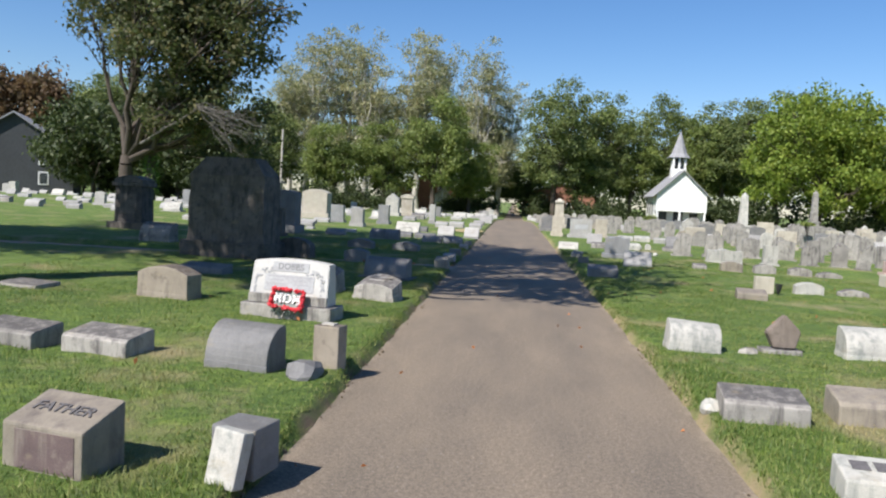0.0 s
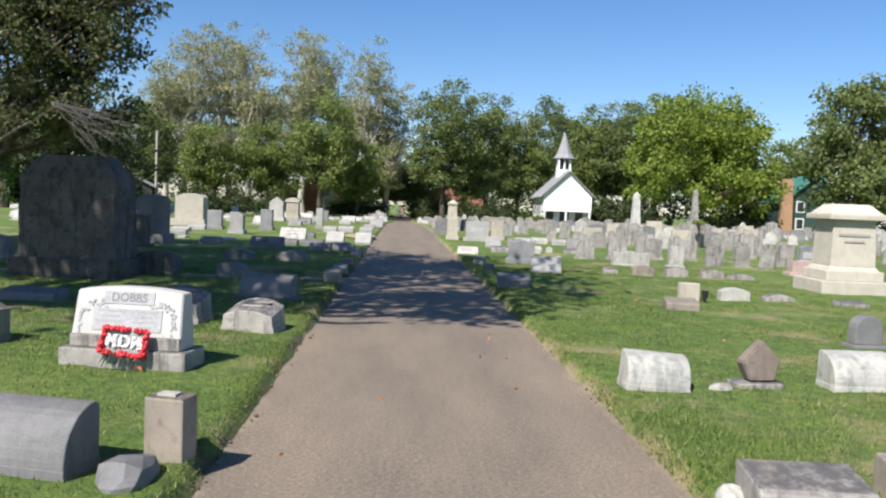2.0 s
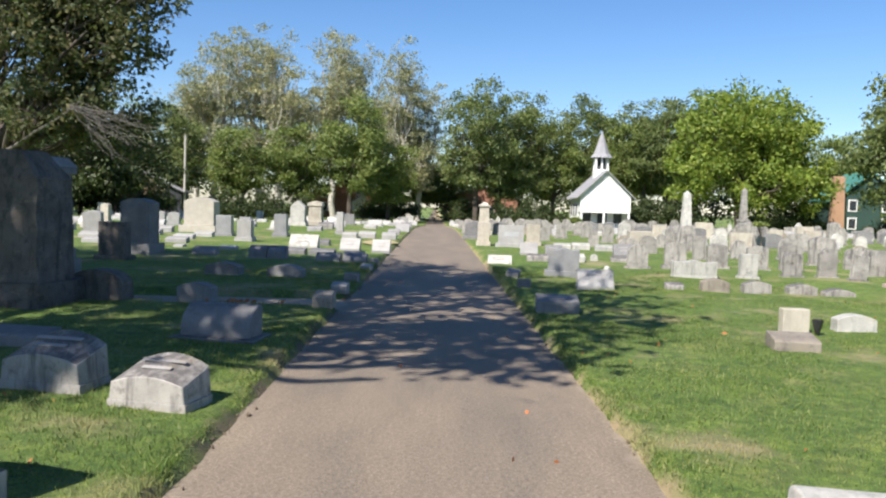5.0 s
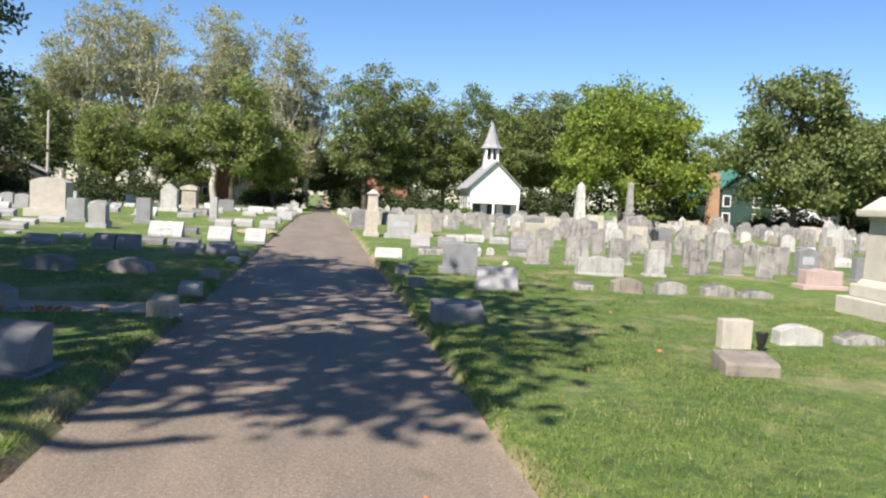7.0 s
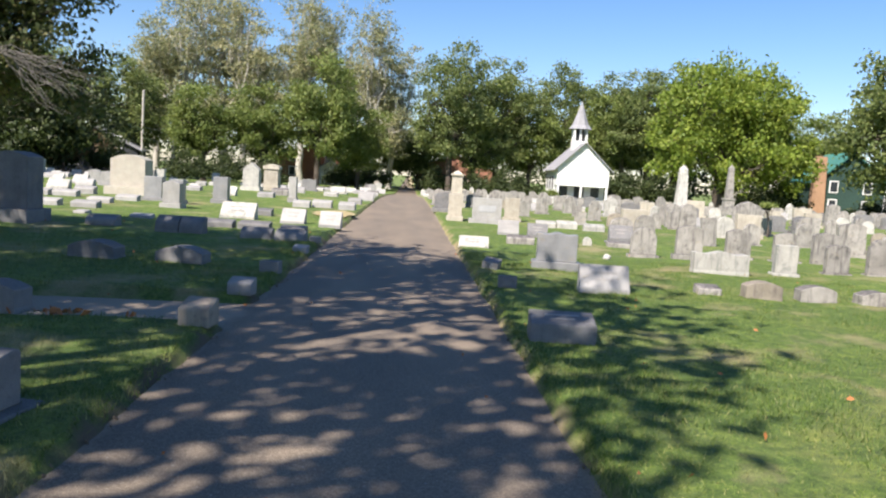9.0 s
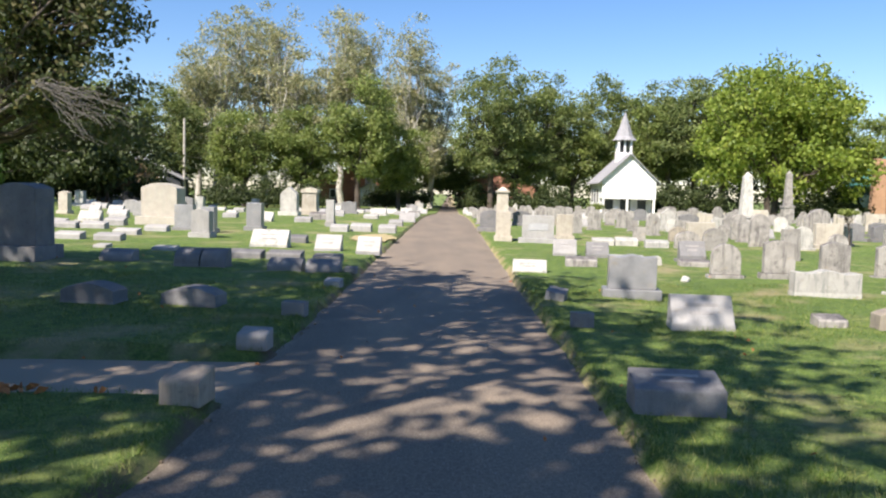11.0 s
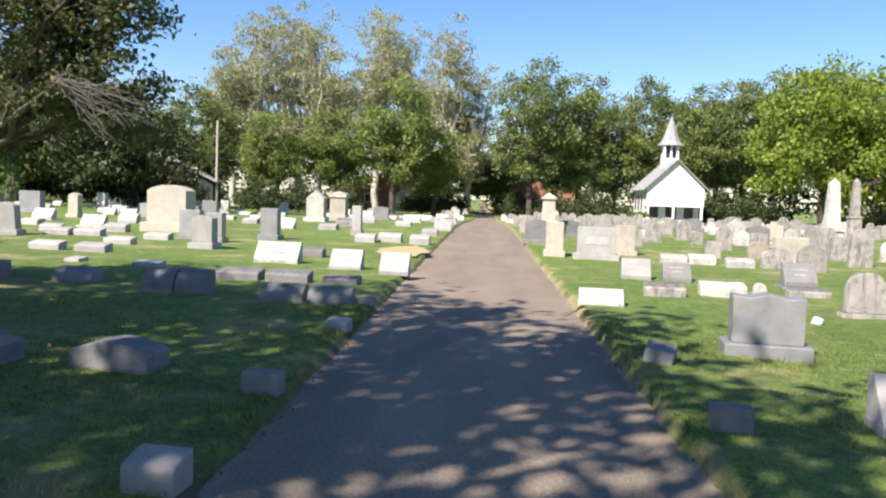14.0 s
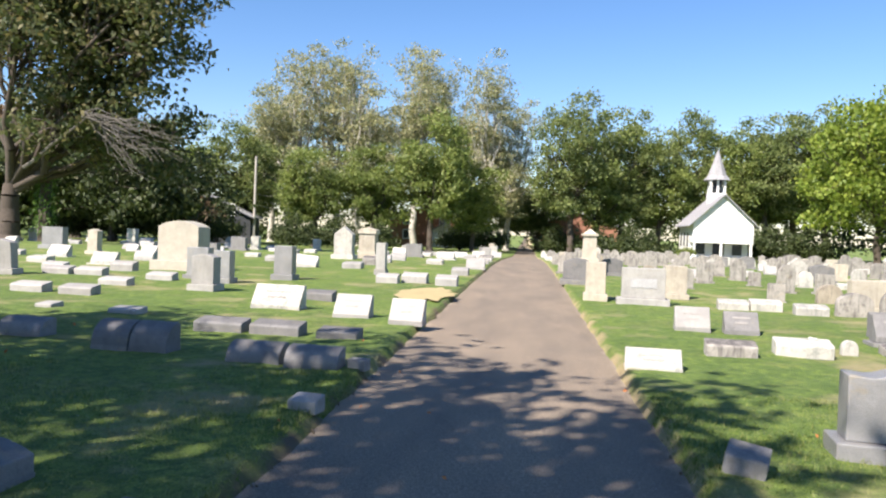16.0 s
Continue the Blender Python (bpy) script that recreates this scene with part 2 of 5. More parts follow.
GLASS = plain_mat("dark_window_glass", (0.05, 0.06, 0.07), (0.03, 0.035, 0.04), 2, 0.12, 0.0)
WOODPOLE = plain_mat("pale_weathered_pole", (0.52, 0.49, 0.43), (0.38, 0.35, 0.30), 12, 0.9, 0.4)
REDPETAL = plain_mat("red_petals", (0.75, 0.035, 0.05), (0.45, 0.015, 0.025), 60, 0.6, 0.2)
WHITEPETAL = plain_mat("white_petals", (0.88, 0.86, 0.84), (0.70, 0.68, 0.66), 60, 0.7, 0.2)
LETTER = plain_mat("engraved_letter_shade", (0.14, 0.13, 0.13), (0.09, 0.085, 0.085), 40, 0.9, 0.2)
DARKLETTER = plain_mat("engraved_name_granite", (0.27, 0.27, 0.27), (0.20, 0.20, 0.20), 60, 0.9, 0.2)
PALELETTER = plain_mat("frosted_letter_granite", (0.42, 0.42, 0.42), (0.32, 0.32, 0.32), 60, 0.9, 0.2)
CARVED = plain_mat("carved_panel_granite", (0.47, 0.47, 0.47), (0.36, 0.36, 0.36), 30, 0.9, 0.4)
BLACK = plain_mat("black_plastic", (0.03, 0.03, 0.03), (0.02, 0.02, 0.02), 20, 0.5, 0.1)
SAND = plain_mat("bare_yellow_soil", (0.46, 0.36, 0.18), (0.30, 0.26, 0.12), 30, 0.95, 0.5)
LEAFLITTER = plain_mat("orange_fallen_leaf", (0.50, 0.20, 0.06), (0.34, 0.11, 0.035), 30, 0.8, 0.1)
IVY = leaf_mat("bright_ivy_leaves", (0.06, 0.13, 0.02), (0.10, 0.20, 0.03), (0.15, 0.26, 0.05))
IVY_DARK = plain_mat("dark_artificial_stems", (0.05, 0.075, 0.05), (0.025, 0.04, 0.03), 30, 0.7, 0.1)


# ---- builders ----
def smooth01(v):
    v = min(1.0, max(0.0, v))
    return v * v * (3 - 2 * v)


def lawn_z(x, y):
    """Height of the lawn: a little over the lane, falling gently far away."""
    z = 0.10 - 1.3 * smooth01((y - 45) / 75)
    return z + 0.025 * noise.noise((x * 0.35, y * 0.35, 3.0))


def lane_z(y):
    return -1.3 * smooth01((y - 45) / 75)


def link_mesh(name, bm, material, shade=False):
    me = bpy.data.meshes.new(name)
    bm.normal_update()
    bm.to_mesh(me)
    bm.free()
    me.materials.append(material)
    if shade:
        for p in me.polygons:
            p.use_smooth = True
    return me


def part(name, bm, material, parent, label="", shade=False):
    ob = new(name, link_mesh(name, bm, material, shade))
    ob.parent = parent
    if label:
        tagged(ob, label)
    return ob


def empty(name, x, y, z, yaw=0.0, tilt=0.0, lean=0.0):
    ob = new(name)
    ob.empty_display_size = 0.1
    ob.matrix_world = pose(x, y, z, tilt, lean, yaw)
    return ob


def box_bm(w, d, h, z=0.0, x=0.0, y=0.0, taper=1.0, bev=0.012, bm=None):
    """A block standing on z, with softened edges; taper scales its top."""
    mine = bm is None
    b = bmesh.new()
    v = []
    for k, zz in ((1.0, z), (taper, z + h)):
        for sx, sy in ((-1, -1), (1, -1), (1, 1), (-1, 1)):
            v.append(b.verts.new((x + sx * w * k / 2, y + sy * d * k / 2, zz)))
    for f in ((3, 2, 1, 0), (4, 5, 6, 7), (0, 1, 5, 4), (1, 2, 6, 5), (2, 3, 7, 6), (3, 0, 4, 7)):
        b.faces.new([v[i] for i in f])
    if bev:
        bmesh.ops.bevel(b, geom=list(b.edges), offset=min(bev, w * 0.2, d * 0.2, h * 0.2), segments=2, profile=0.6, affect="EDGES")
    if mine:
        return b
    return merge(bm, b)


def merge(bm, b):
    me = bpy.data.meshes.new("tmp")
    b.to_mesh(me)
    b.free()
    bm.from_mesh(me)
    bpy.data.meshes.remove(me)
    return bm


def prism_bm(outline, depth, axis="y", bev=0.01, z=0.0):
    """An outline (u, z) pushed through depth: along y (outline seen from the front) or x (seen from the side)."""
    b = bmesh.new()
    rings = []
    for s in (-0.5, 0.5):
        rings.append([b.verts.new((u, s * depth, z + h) if axis == "y" else (s * depth, u, z + h)) for u, h in outline])
    n = len(outline)
    b.faces.new(rings[0])
    b.faces.new(rings[1][::-1])
    for i in range(n):
        j = (i + 1) % n
        b.faces.new((rings[0][j], rings[0][i], rings[1][i], rings[1][j]))
    bmesh.ops.recalc_face_normals(b, faces=list(b.faces))
    if bev:
        rim = [e for e in b.edges if len(e.link_faces) == 2 and e.calc_face_angle(0) > 0.5]
        bmesh.ops.bevel(b, geom=rim, offset=bev, segments=2, profile=0.6, affect="EDGES")
    return b


def top_outline(w, h, kind, n=8):
    """The outline of an upright stone seen from the front."""
    a = w / 2
    pts = [(-a, 0.0), (a, 0.0)]
    if kind == "round":
        r = h - min(a, h * 0.45)
        pts += [(a * math.cos(math.pi * i / n), r + (h - r) * math.sin(math.pi * i / n)) for i in range(n + 1)]
    elif kind == "arch":
        pts += [(a * (1 - 2 * i / n), h - 0.13 * w * (1 - 2 * i / n) ** 2) for i in range(n + 1)]
    elif kind == "serp":
        pts += [(a * (1 - i / n), h - 0.045 * w * math.sin(math.pi * abs(1 - i / n)) ** 2 - 0.04 * w * (1 - i / n) ** 2) for i in range(2 * n + 1)]
    elif kind == "point":
        pts += [(a, h * 0.72), (0, h), (-a, h * 0.72)]
    elif kind == "gable":
        pts += [(a, h - 0.18 * w), (0, h), (-a, h - 0.18 * w)]
    elif kind == "shoulder":
        r = a * 0.72
        pts += [(a, h - r * 0.9), (r, h - r * 0.9)] + [(r * math.cos(math.pi * i / n), h - r * 0.75 + r * 0.75 * math.sin(math.pi * i / n)) for i in range(n + 1)] + [(-r, h - r * 0.9), (-a, h - r * 0.9)]
    else:
        pts += [(a, h), (-a, h)]
    out = []
    for p in pts:
        if not out or (abs(p[0] - out[-1][0]) + abs(p[1] - out[-1][1])) > 1e-4:
            out.append(p)
    return out


def roll_outline(d, h, n=10):
    """Side outline of a roll-top marker: upright back, and a crown that rolls over into the sloping face."""
    pts = [(d / 2, 0), (d / 2, h * 0.90), (d * 0.46, h * 0.97)]
    for i in range(n + 1):
        a = math.pi * 0.5 * i / n
        pts.append((d * 0.38 - d * 0.88 * math.sin(a), h * 0.12 + h * 0.88 * math.cos(a) ** 0.85))
    pts.append((-d / 2, 0))
    return pts[::-1]


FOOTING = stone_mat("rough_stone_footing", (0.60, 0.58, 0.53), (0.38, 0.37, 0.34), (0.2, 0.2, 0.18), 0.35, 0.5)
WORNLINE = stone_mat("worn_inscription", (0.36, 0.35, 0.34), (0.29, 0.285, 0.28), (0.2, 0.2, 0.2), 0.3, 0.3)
STONE_WORDS = {
    MARBLE: "white marble", OLDMARBLE: "streaked grey marble", GRANITE: "grey granite", LIGHTGRANITE: "pale granite",
    POLISHED: "dark polished granite", DARKSTONE: "dark weathered stone", BROWNSTONE: "brown sandstone", POSTSTONE: "dark-topped brown", TANSTONE: "tan limestone",
    PINKSTONE: "pink granite", CREAM: "broad cream granite"}
KIND_WORDS = {
    "roll": "roll-top grave marker", "desk": "curved slope-topped gravestone", "block": "low block marker", "slant": "slant-faced gravestone", "lectern": "slope-topped marker",
    "round": "round-topped gravestone", "arch": "curved-top gravestone", "serp": "wavy-topped gravestone",
    "flat": "square upright gravestone", "gable": "gable-topped gravestone", "point": "pointed gravestone",
    "shoulder": "shouldered tablet gravestone"}
WHERE_WORDS = ("set in the mown lawn", "standing on the cemetery lawn")


def stone(kind, x, y, w, h, m, d=0.25, yaw=0.0, base=0.0, where="on the mown lawn", tilt=0.0, lean=0.0, text="", group="", panel=False):
    """A gravestone whose front foot is at (x, y); base: height of the plinth under it."""
    root = empty("gravestone", x, y + d / 2, lawn_z(x, y) - 0.02, yaw, tilt, lean)
    tagged(root, "%s %s %s" % (STONE_WORDS[m], KIND_WORDS[kind], where), "gravestone", group)
    h += 0.02
    if base:
        part("plinth", box_bm(w * 1.22, d * 1.55, base, bev=0.015), m, root)
    zb = base
    h -= base
    if kind == "roll":
        bm = prism_bm(roll_outline(d, h), w, "x", 0.012, zb)
    elif kind == "slant":
        bm = prism_bm([(-d / 2, 0), (-d / 2, h * 0.22), (d * 0.22, h), (d / 2, h * 0.97), (d / 2, 0)][::-1], w, "x", 0.012, zb)
    elif kind == "lectern":
        bm = prism_bm([(-d / 2, 0), (-d / 2, h * 0.72), (d / 2, h), (d / 2, 0)][::-1], w, "x", 0.015, zb)
    elif kind == "block":
        bm = prism_bm([(-d / 2, 0), (-d / 2, h * 0.66), (-d * 0.40, h * 0.78), (d * 0.45, h), (d / 2, h * 0.94), (d / 2, 0)][::-1], w, "x", 0.015, zb)
    elif kind == "desk":
        bm = prism_bm(top_outline(w, h, "arch"), d, "y", 0.0, zb)
        for v in bm.verts:
            if v.co.y < 0 and v.co.z > zb + h * 0.5:
                v.co.z = zb + (v.co.z - zb) * 0.70
            if v.co.z > zb + h * 0.4:
                v.co.x *= 0.92
        bmesh.ops.bevel(bm, geom=[e for e in bm.edges if e.calc_face_angle(0) > 0.5], offset=0.006, segments=1, affect="EDGES")
    else:
        bm = prism_bm(top_outline(w, h, kind), d, "y", 0.013, zb)
    part("stone", bm, m, root)
    if not base and kind in ("desk", "arch", "serp", "roll", "slant", "round") and h > 0.15:
        part("footing", box_bm(w * 1.012, d * 1.02, h * 0.20, bev=0.006), m, root, "rough stone footing")
    if y < 38 and kind in ("slant", "lectern") and w > 0.4 and not text:
        y0, z0, y1, z1 = (-d / 2, h * 0.22, d * 0.22, h) if kind == "slant" else (-d / 2, h * 0.72, d / 2, h)
        ang = math.degrees(math.atan2(z1 - z0, y1 - y0))
        for k in range(2):
            t = 0.66 - 0.27 * k
            ln = part("inscription_line", box_bm(w * (0.52 - 0.14 * k), 0.035, 0.005, 0, bev=0.0), WORNLINE, root, "worn illegible inscription")
            ln.matrix_local = pose(0, y0 + (y1 - y0) * t, zb + z0 + (z1 - z0) * t - 0.001, ang)
    if kind == "desk":
        ang = math.degrees(math.atan2(h * 0.30, d))
        for k in range(2):
            ln = part("inscription_line", box_bm(w * (0.58 - 0.20 * k), 0.04, 0.004, 0, bev=0.0), WORNLINE, root, "worn illegible inscription")
            ln.matrix_local = pose(0, 0.05 - 0.10 * k, zb + h * 0.85 + h * 0.30 * (0.05 - 0.10 * k) / d + 0.001, ang)
    if panel and kind in ("round", "arch", "serp", "flat", "gable", "shoulder"):
        part("inscription_panel", box_bm(w * 0.6, 0.008, h * 0.3, zb + h * 0.35, 0, -d / 2 - 0.004, bev=0.002), CARVED, root, "faint worn inscription panel")
    return root


def lettering(text, size, m, parent, place, depth=0.006, name="lettering", label=""):
    cu = bpy.data.curves.new(name, "FONT")
    cu.body, cu.size, cu.extrude, cu.align_x, cu.align_y = text, size, depth, "CENTER", "CENTER"
    cu.offset = size * 0.012
    cu.resolution_u = 3
    tmp = bpy.data.objects.new("tmp_text", cu)
    scene.collection.objects.link(tmp)
    bpy.context.view_layer.update()
    me = bpy.data.meshes.new_from_object(tmp.evaluated_get(bpy.context.evaluated_depsgraph_get()))
    bpy.data.objects.remove(tmp)
    me.name = name
    me.materials.clear()
    me.materials.append(m)
    ob = new(name, me)
    ob.parent = parent
    ob.matrix_local = place
    if label:
        tagged(ob, label)
    return ob


def tube(b, a, c, r0, r1, sides=7):
    a, c = Vector(a), Vector(c)
    q = (c - a).to_track_quat("Z", "Y").to_matrix()
    r = [[b.verts.new(p + q @ Vector((rr * math.cos(2 * math.pi * i / sides), rr * math.sin(2 * math.pi * i / sides), 0))) for i in range(sides)] for p, rr in ((a, r0), (c, r1))]
    for i in range(sides):
        j = (i + 1) % sides
        b.faces.new((r[0][i], r[0][j], r[1][j], r[1][i]))
    return b


def limb(b, a, c, r0, r1, rng, bend=0.12, steps=4, sides=7):
    """A crooked tapering limb from a to c."""
    a, c = Vector(a), Vector(c)
    span = (c - a).length
    prev = a
    for i in range(1, steps + 1):
        t = i / steps
        p = a.lerp(c, t)
        if i < steps:
            p += Vector(rng.normal(0, bend * span / steps, 3))
        tube(b, prev, p, r0 + (r1 - r0) * (t - 1 / steps), r0 + (r1 - r0) * t, sides)
        prev = p


def leaf_mesh(name, centres, spread, per, size, rng, material):
    """Leaves: small bent diamonds scattered round the given twig ends."""
    c = np.repeat(np.asarray(centres), per, axis=0)
    n = len(c)
    c = c + rng.normal(0, 1, (n, 3)) * spread * np.array([1, 1, 0.75])
    u = rng.normal(0, 1, (n, 3))
    u /= np.linalg.norm(u, axis=1, keepdims=True)
    w = np.cross(u, rng.normal(0, 1, (n, 3)))
    w /= np.linalg.norm(w, axis=1, keepdims=True)
    s = size * rng.uniform(0.6, 1.35, (n, 1))
    droop = np.array([0, 0, -0.25]) * s
    v = np.stack([c - u * s + droop, c + w * s * 0.55, c + u * s + droop, c - w * s * 0.55], 1).reshape(-1, 3)
    me = bpy.data.meshes.new(name)
    me.vertices.add(4 * n)
    me.vertices.foreach_set("co", v.ravel())
    me.loops.add(4 * n)
    me.loops.foreach_set("vertex_index", np.arange(4 * n))
    me.polygons.add(n)
    me.polygons.foreach_set("loop_start", np.arange(0, 4 * n, 4))
    me.update(calc_edges=True)
    me.materials.append(material)
    return me


def tree(x, y, lobes, bole, r0, leafm, bark, seed, label, clumps=260, per=26, leaf=0.2, spread=0.55, forks=9, name="tree", category="tree", hollow=0.5, low=1.2, knit=4):
    """A tree at (x, y): lobes are crown masses (dx, dy, z, rx, rz); bole: height of the first fork."""
    rng = np.random.default_rng(seed)
    root = empty(name, x, y, lawn_z(x, y) - 0.1)
    tagged(root, label, category)
    b = bmesh.new()
    lean = rng.normal(0, 0.03, 2) * bole
    fork = Vector((lean[0], lean[1], bole))
    tube(b, (0, 0, 0), (0, 0, 0.5), r0 * 1.55, r0 * 1.1, 10)
    limb(b, (0, 0, 0.5), fork, r0 * 1.1, r0 * 0.82, rng, 0.06, 4, 10)
    vol = np.array([l[3] ** 2 * l[4] for l in lobes], float)
    boughs = max(8, clumps // knit)
    ends = []
    for k in rng.choice(len(lobes), boughs, p=vol / vol.sum()):
        dx, dy, z, rx, rz = lobes[k]
        q = rng.normal(0, 1, 3)
        q /= np.linalg.norm(q)
        q *= min(1.04, rng.uniform(hollow, 1.0) ** 0.6 * (1 + 0.14 * rng.normal()))
        mid = np.array((dx + q[0] * rx, dy + q[1] * rx, z + q[2] * rz))
        wide = rx * rng.uniform(0.11, 0.21)
        for c in mid + rng.normal(0, 1, (knit, 3)) * wide * np.array([1, 1, 0.5]):
            ends.append((c[0], c[1], max(low, c[2])))
    ends = np.array(ends)
    mains = []
    for i in range(forks):
        dx, dy, z, rx, rz = lobes[i % len(lobes)]
        a = 2 * math.pi * (i + rng.uniform(-0.3, 0.3)) / forks
        tip = Vector((dx + math.cos(a) * rx * 0.55, dy + math.sin(a) * rx * 0.55, z + rng.uniform(-0.2, 0.5) * rz))
        s = fork * rng.uniform(0.85, 1.0)
        rr = r0 * rng.uniform(0.34, 0.55)
        limb(b, s, tip, rr, rr * 0.3, rng, 0.16, 5, 7)
        mains.append((s, tip, rr))
    for i in range(0, len(ends), 3):
        e = Vector(ends[i])
        s, tip, rr = min(mains, key=lambda mm: (mm[1] - e).length)
        t = rng.uniform(0.45, 1.0)
        limb(b, s.lerp(tip, t), e, rr * 0.22, rr * 0.05 + 0.008, rng, 0.2, 3, 4)
    part("trunk", b, bark, root, shade=True)
    crown = new("crown", leaf_mesh("crown", ends, spread, per, leaf, rng, leafm))
    crown.parent = root
    return root


# ---- ground, lane ----
def ground_sheet():
    xs = sorted(set([-600, -300, -150, -90, -60, -40, -30, -22] + [round(-16 + 0.5 * i, 2) for i in range(24)] + [-4.5 + 0.25 * i for i in range(11)]
                    + [-1.75, -1.6, -1.5, -1.42, -1.36, -1.30, -1.22, 0.0, 1.22, 1.30, 1.36, 1.42, 1.5, 1.6, 1.75]
                    + [2.0 + 0.25 * i for i in range(11)] + [5.0 + 0.5 * i for i in range(24)] + [18, 24, 32, 45, 60, 90, 150, 300, 600]))
    ys = sorted(set([-400, -150, -60, -30, -15, -8, -4] + [round(-2 + 0.2 * i, 2) for i in range(170)] + [32 + i for i in range(30)] + [64 + 3 * i for i in range(30)] + [170, 220, 300, 450, 700]))
    vs = []
    for yy in ys:
        for xx in xs:
            wob = 0.05 * noise.noise((xx * 0.2, yy * 1.3, 9.0)) + 0.03 * noise.noise((xx, yy * 5, 2.0))
            e = smooth01((abs(xx) - 1.315 - wob) / 0.09)
            if -14 < xx < -1.2:
                pe = smooth01((abs(yy - 17.0 - 0.05 * (xx + 1.3)) - 0.62 + wob) / 0.14)
                e = min(e, pe)
            if abs(xx) < 1.2 or (yy > 140):
                e = 0.0 if yy <= 140 else e
            low = lane_z(yy) - 0.05
            zz = low + (lawn_z(xx, yy) + 0.03 * noise.noise((xx * 2.1, yy * 2.1, 5.0)) * (1 if abs(xx) < 20 else 0) - low) * e
            vs.append((xx, yy, zz))
    nx = len(xs)
    fs = [(j * nx + i, j * nx + i + 1, (j + 1) * nx + i + 1, (j + 1) * nx + i) for j in range(len(ys) - 1) for i in range(nx - 1)]
    me = bpy.data.meshes.new("ground")
    me.from_pydata(vs, [], fs)
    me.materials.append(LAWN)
    for p in me.polygons:
        p.use_smooth = True
    tagged(new("ground", me), "mown green cemetery lawn with worn patches", "lawn", kind="structure")


def strip(name, pts_l, pts_r, m, label, cat):
    b = bmesh.new()
    l = [b.verts.new(p) for p in pts_l]
    r = [b.verts.new(p) for p in pts_r]
    for i in range(len(l) - 1):
        b.faces.new((l[i], r[i], r[i + 1], l[i + 1]))
    me = link_mesh(name, b, m)
    return tagged(new(name, me), label, cat, kind="structure")


ground_sheet()
ys = [-60, -20, -6] + [-4 + 0.25 * i for i in range(160)] + [37 + 2 * i for i in range(50)]
strip("road", [(-1.36 + 0.035 * noise.noise((0, yy * 1.1, 0)) + 0.02 * noise.noise((0, yy * 4, 7)), yy, lane_z(yy)) for yy in ys],
      [(1.36 + 0.035 * noise.noise((5, yy * 1.1, 0)) + 0.02 * noise.noise((5, yy * 4, 7)), yy, lane_z(yy)) for yy in ys],
      ASPHALT, "narrow old brown-grey asphalt lane with crumbling edges", "road")
xs = [-14 + 0.25 * i for i in range(52)]
strip("side_path", [(xx, 17.0 + 0.05 * (xx + 1.3) - 0.64, -0.004) for xx in xs], [(xx, 17.0 + 0.05 * (xx + 1.3) + 0.64, -0.004) for xx in xs],
      ASPHALT, "short asphalt side path leaving the lane", "path").data.flip_normals()


# ---- gravestones beside the lane, first stretch ----
def father_stone():
    root = stone("lectern", -2.30, 3.86, 0.50, 0.33, BROWNSTONE, 0.30, -13, where="with engraved name", text="FATHER")
    ang = math.degrees(math.atan2(0.35 * 0.28, 0.30))
    lettering("FATHER", 0.105, LETTER, root, pose(0, 0.0, 0.305, ang, 0, 0) @ pose(0, 0, 0.0), 0.003, label="worn dark engraved name")
    part("face_panel", box_bm(0.37, 0.006, 0.195, 0.030, 0.02, -0.151, bev=0.003), stone_mat("flaking_purple_brown_face", (0.20, 0.145, 0.14), (0.10, 0.072, 0.075), (0.34, 0.30, 0.26), 0.3, 0.55), root, "darker purplish flaking face")
    return root


def rock(x, y, w, d, h, m, seed, label, name="broken_stone", sink=0.02, category="stone"):
    """An irregular lump of broken stone."""
    rng = np.random.default_rng(seed)
    b = bmesh.new()
    bmesh.ops.create_icosphere(b, subdivisions=2, radius=0.5)
    for v in b.verts:
        q = noise.noise(Vector(v.co) * 2.1 + Vector((seed, 0, 0))) * 0.28
        v.co = Vector((v.co.x * w, v.co.y * d, max(-0.05, v.co.z * 2 * h * 0.62 + h * 0.25))) * (1 + q)
    ob = new(name, link_mesh(name, b, m))
    ob.matrix_world = pose(x, y + d / 2, lawn_z(x, y) - sink, 0, 0, rng.uniform(0, 90))
    return tagged(ob, label, category)


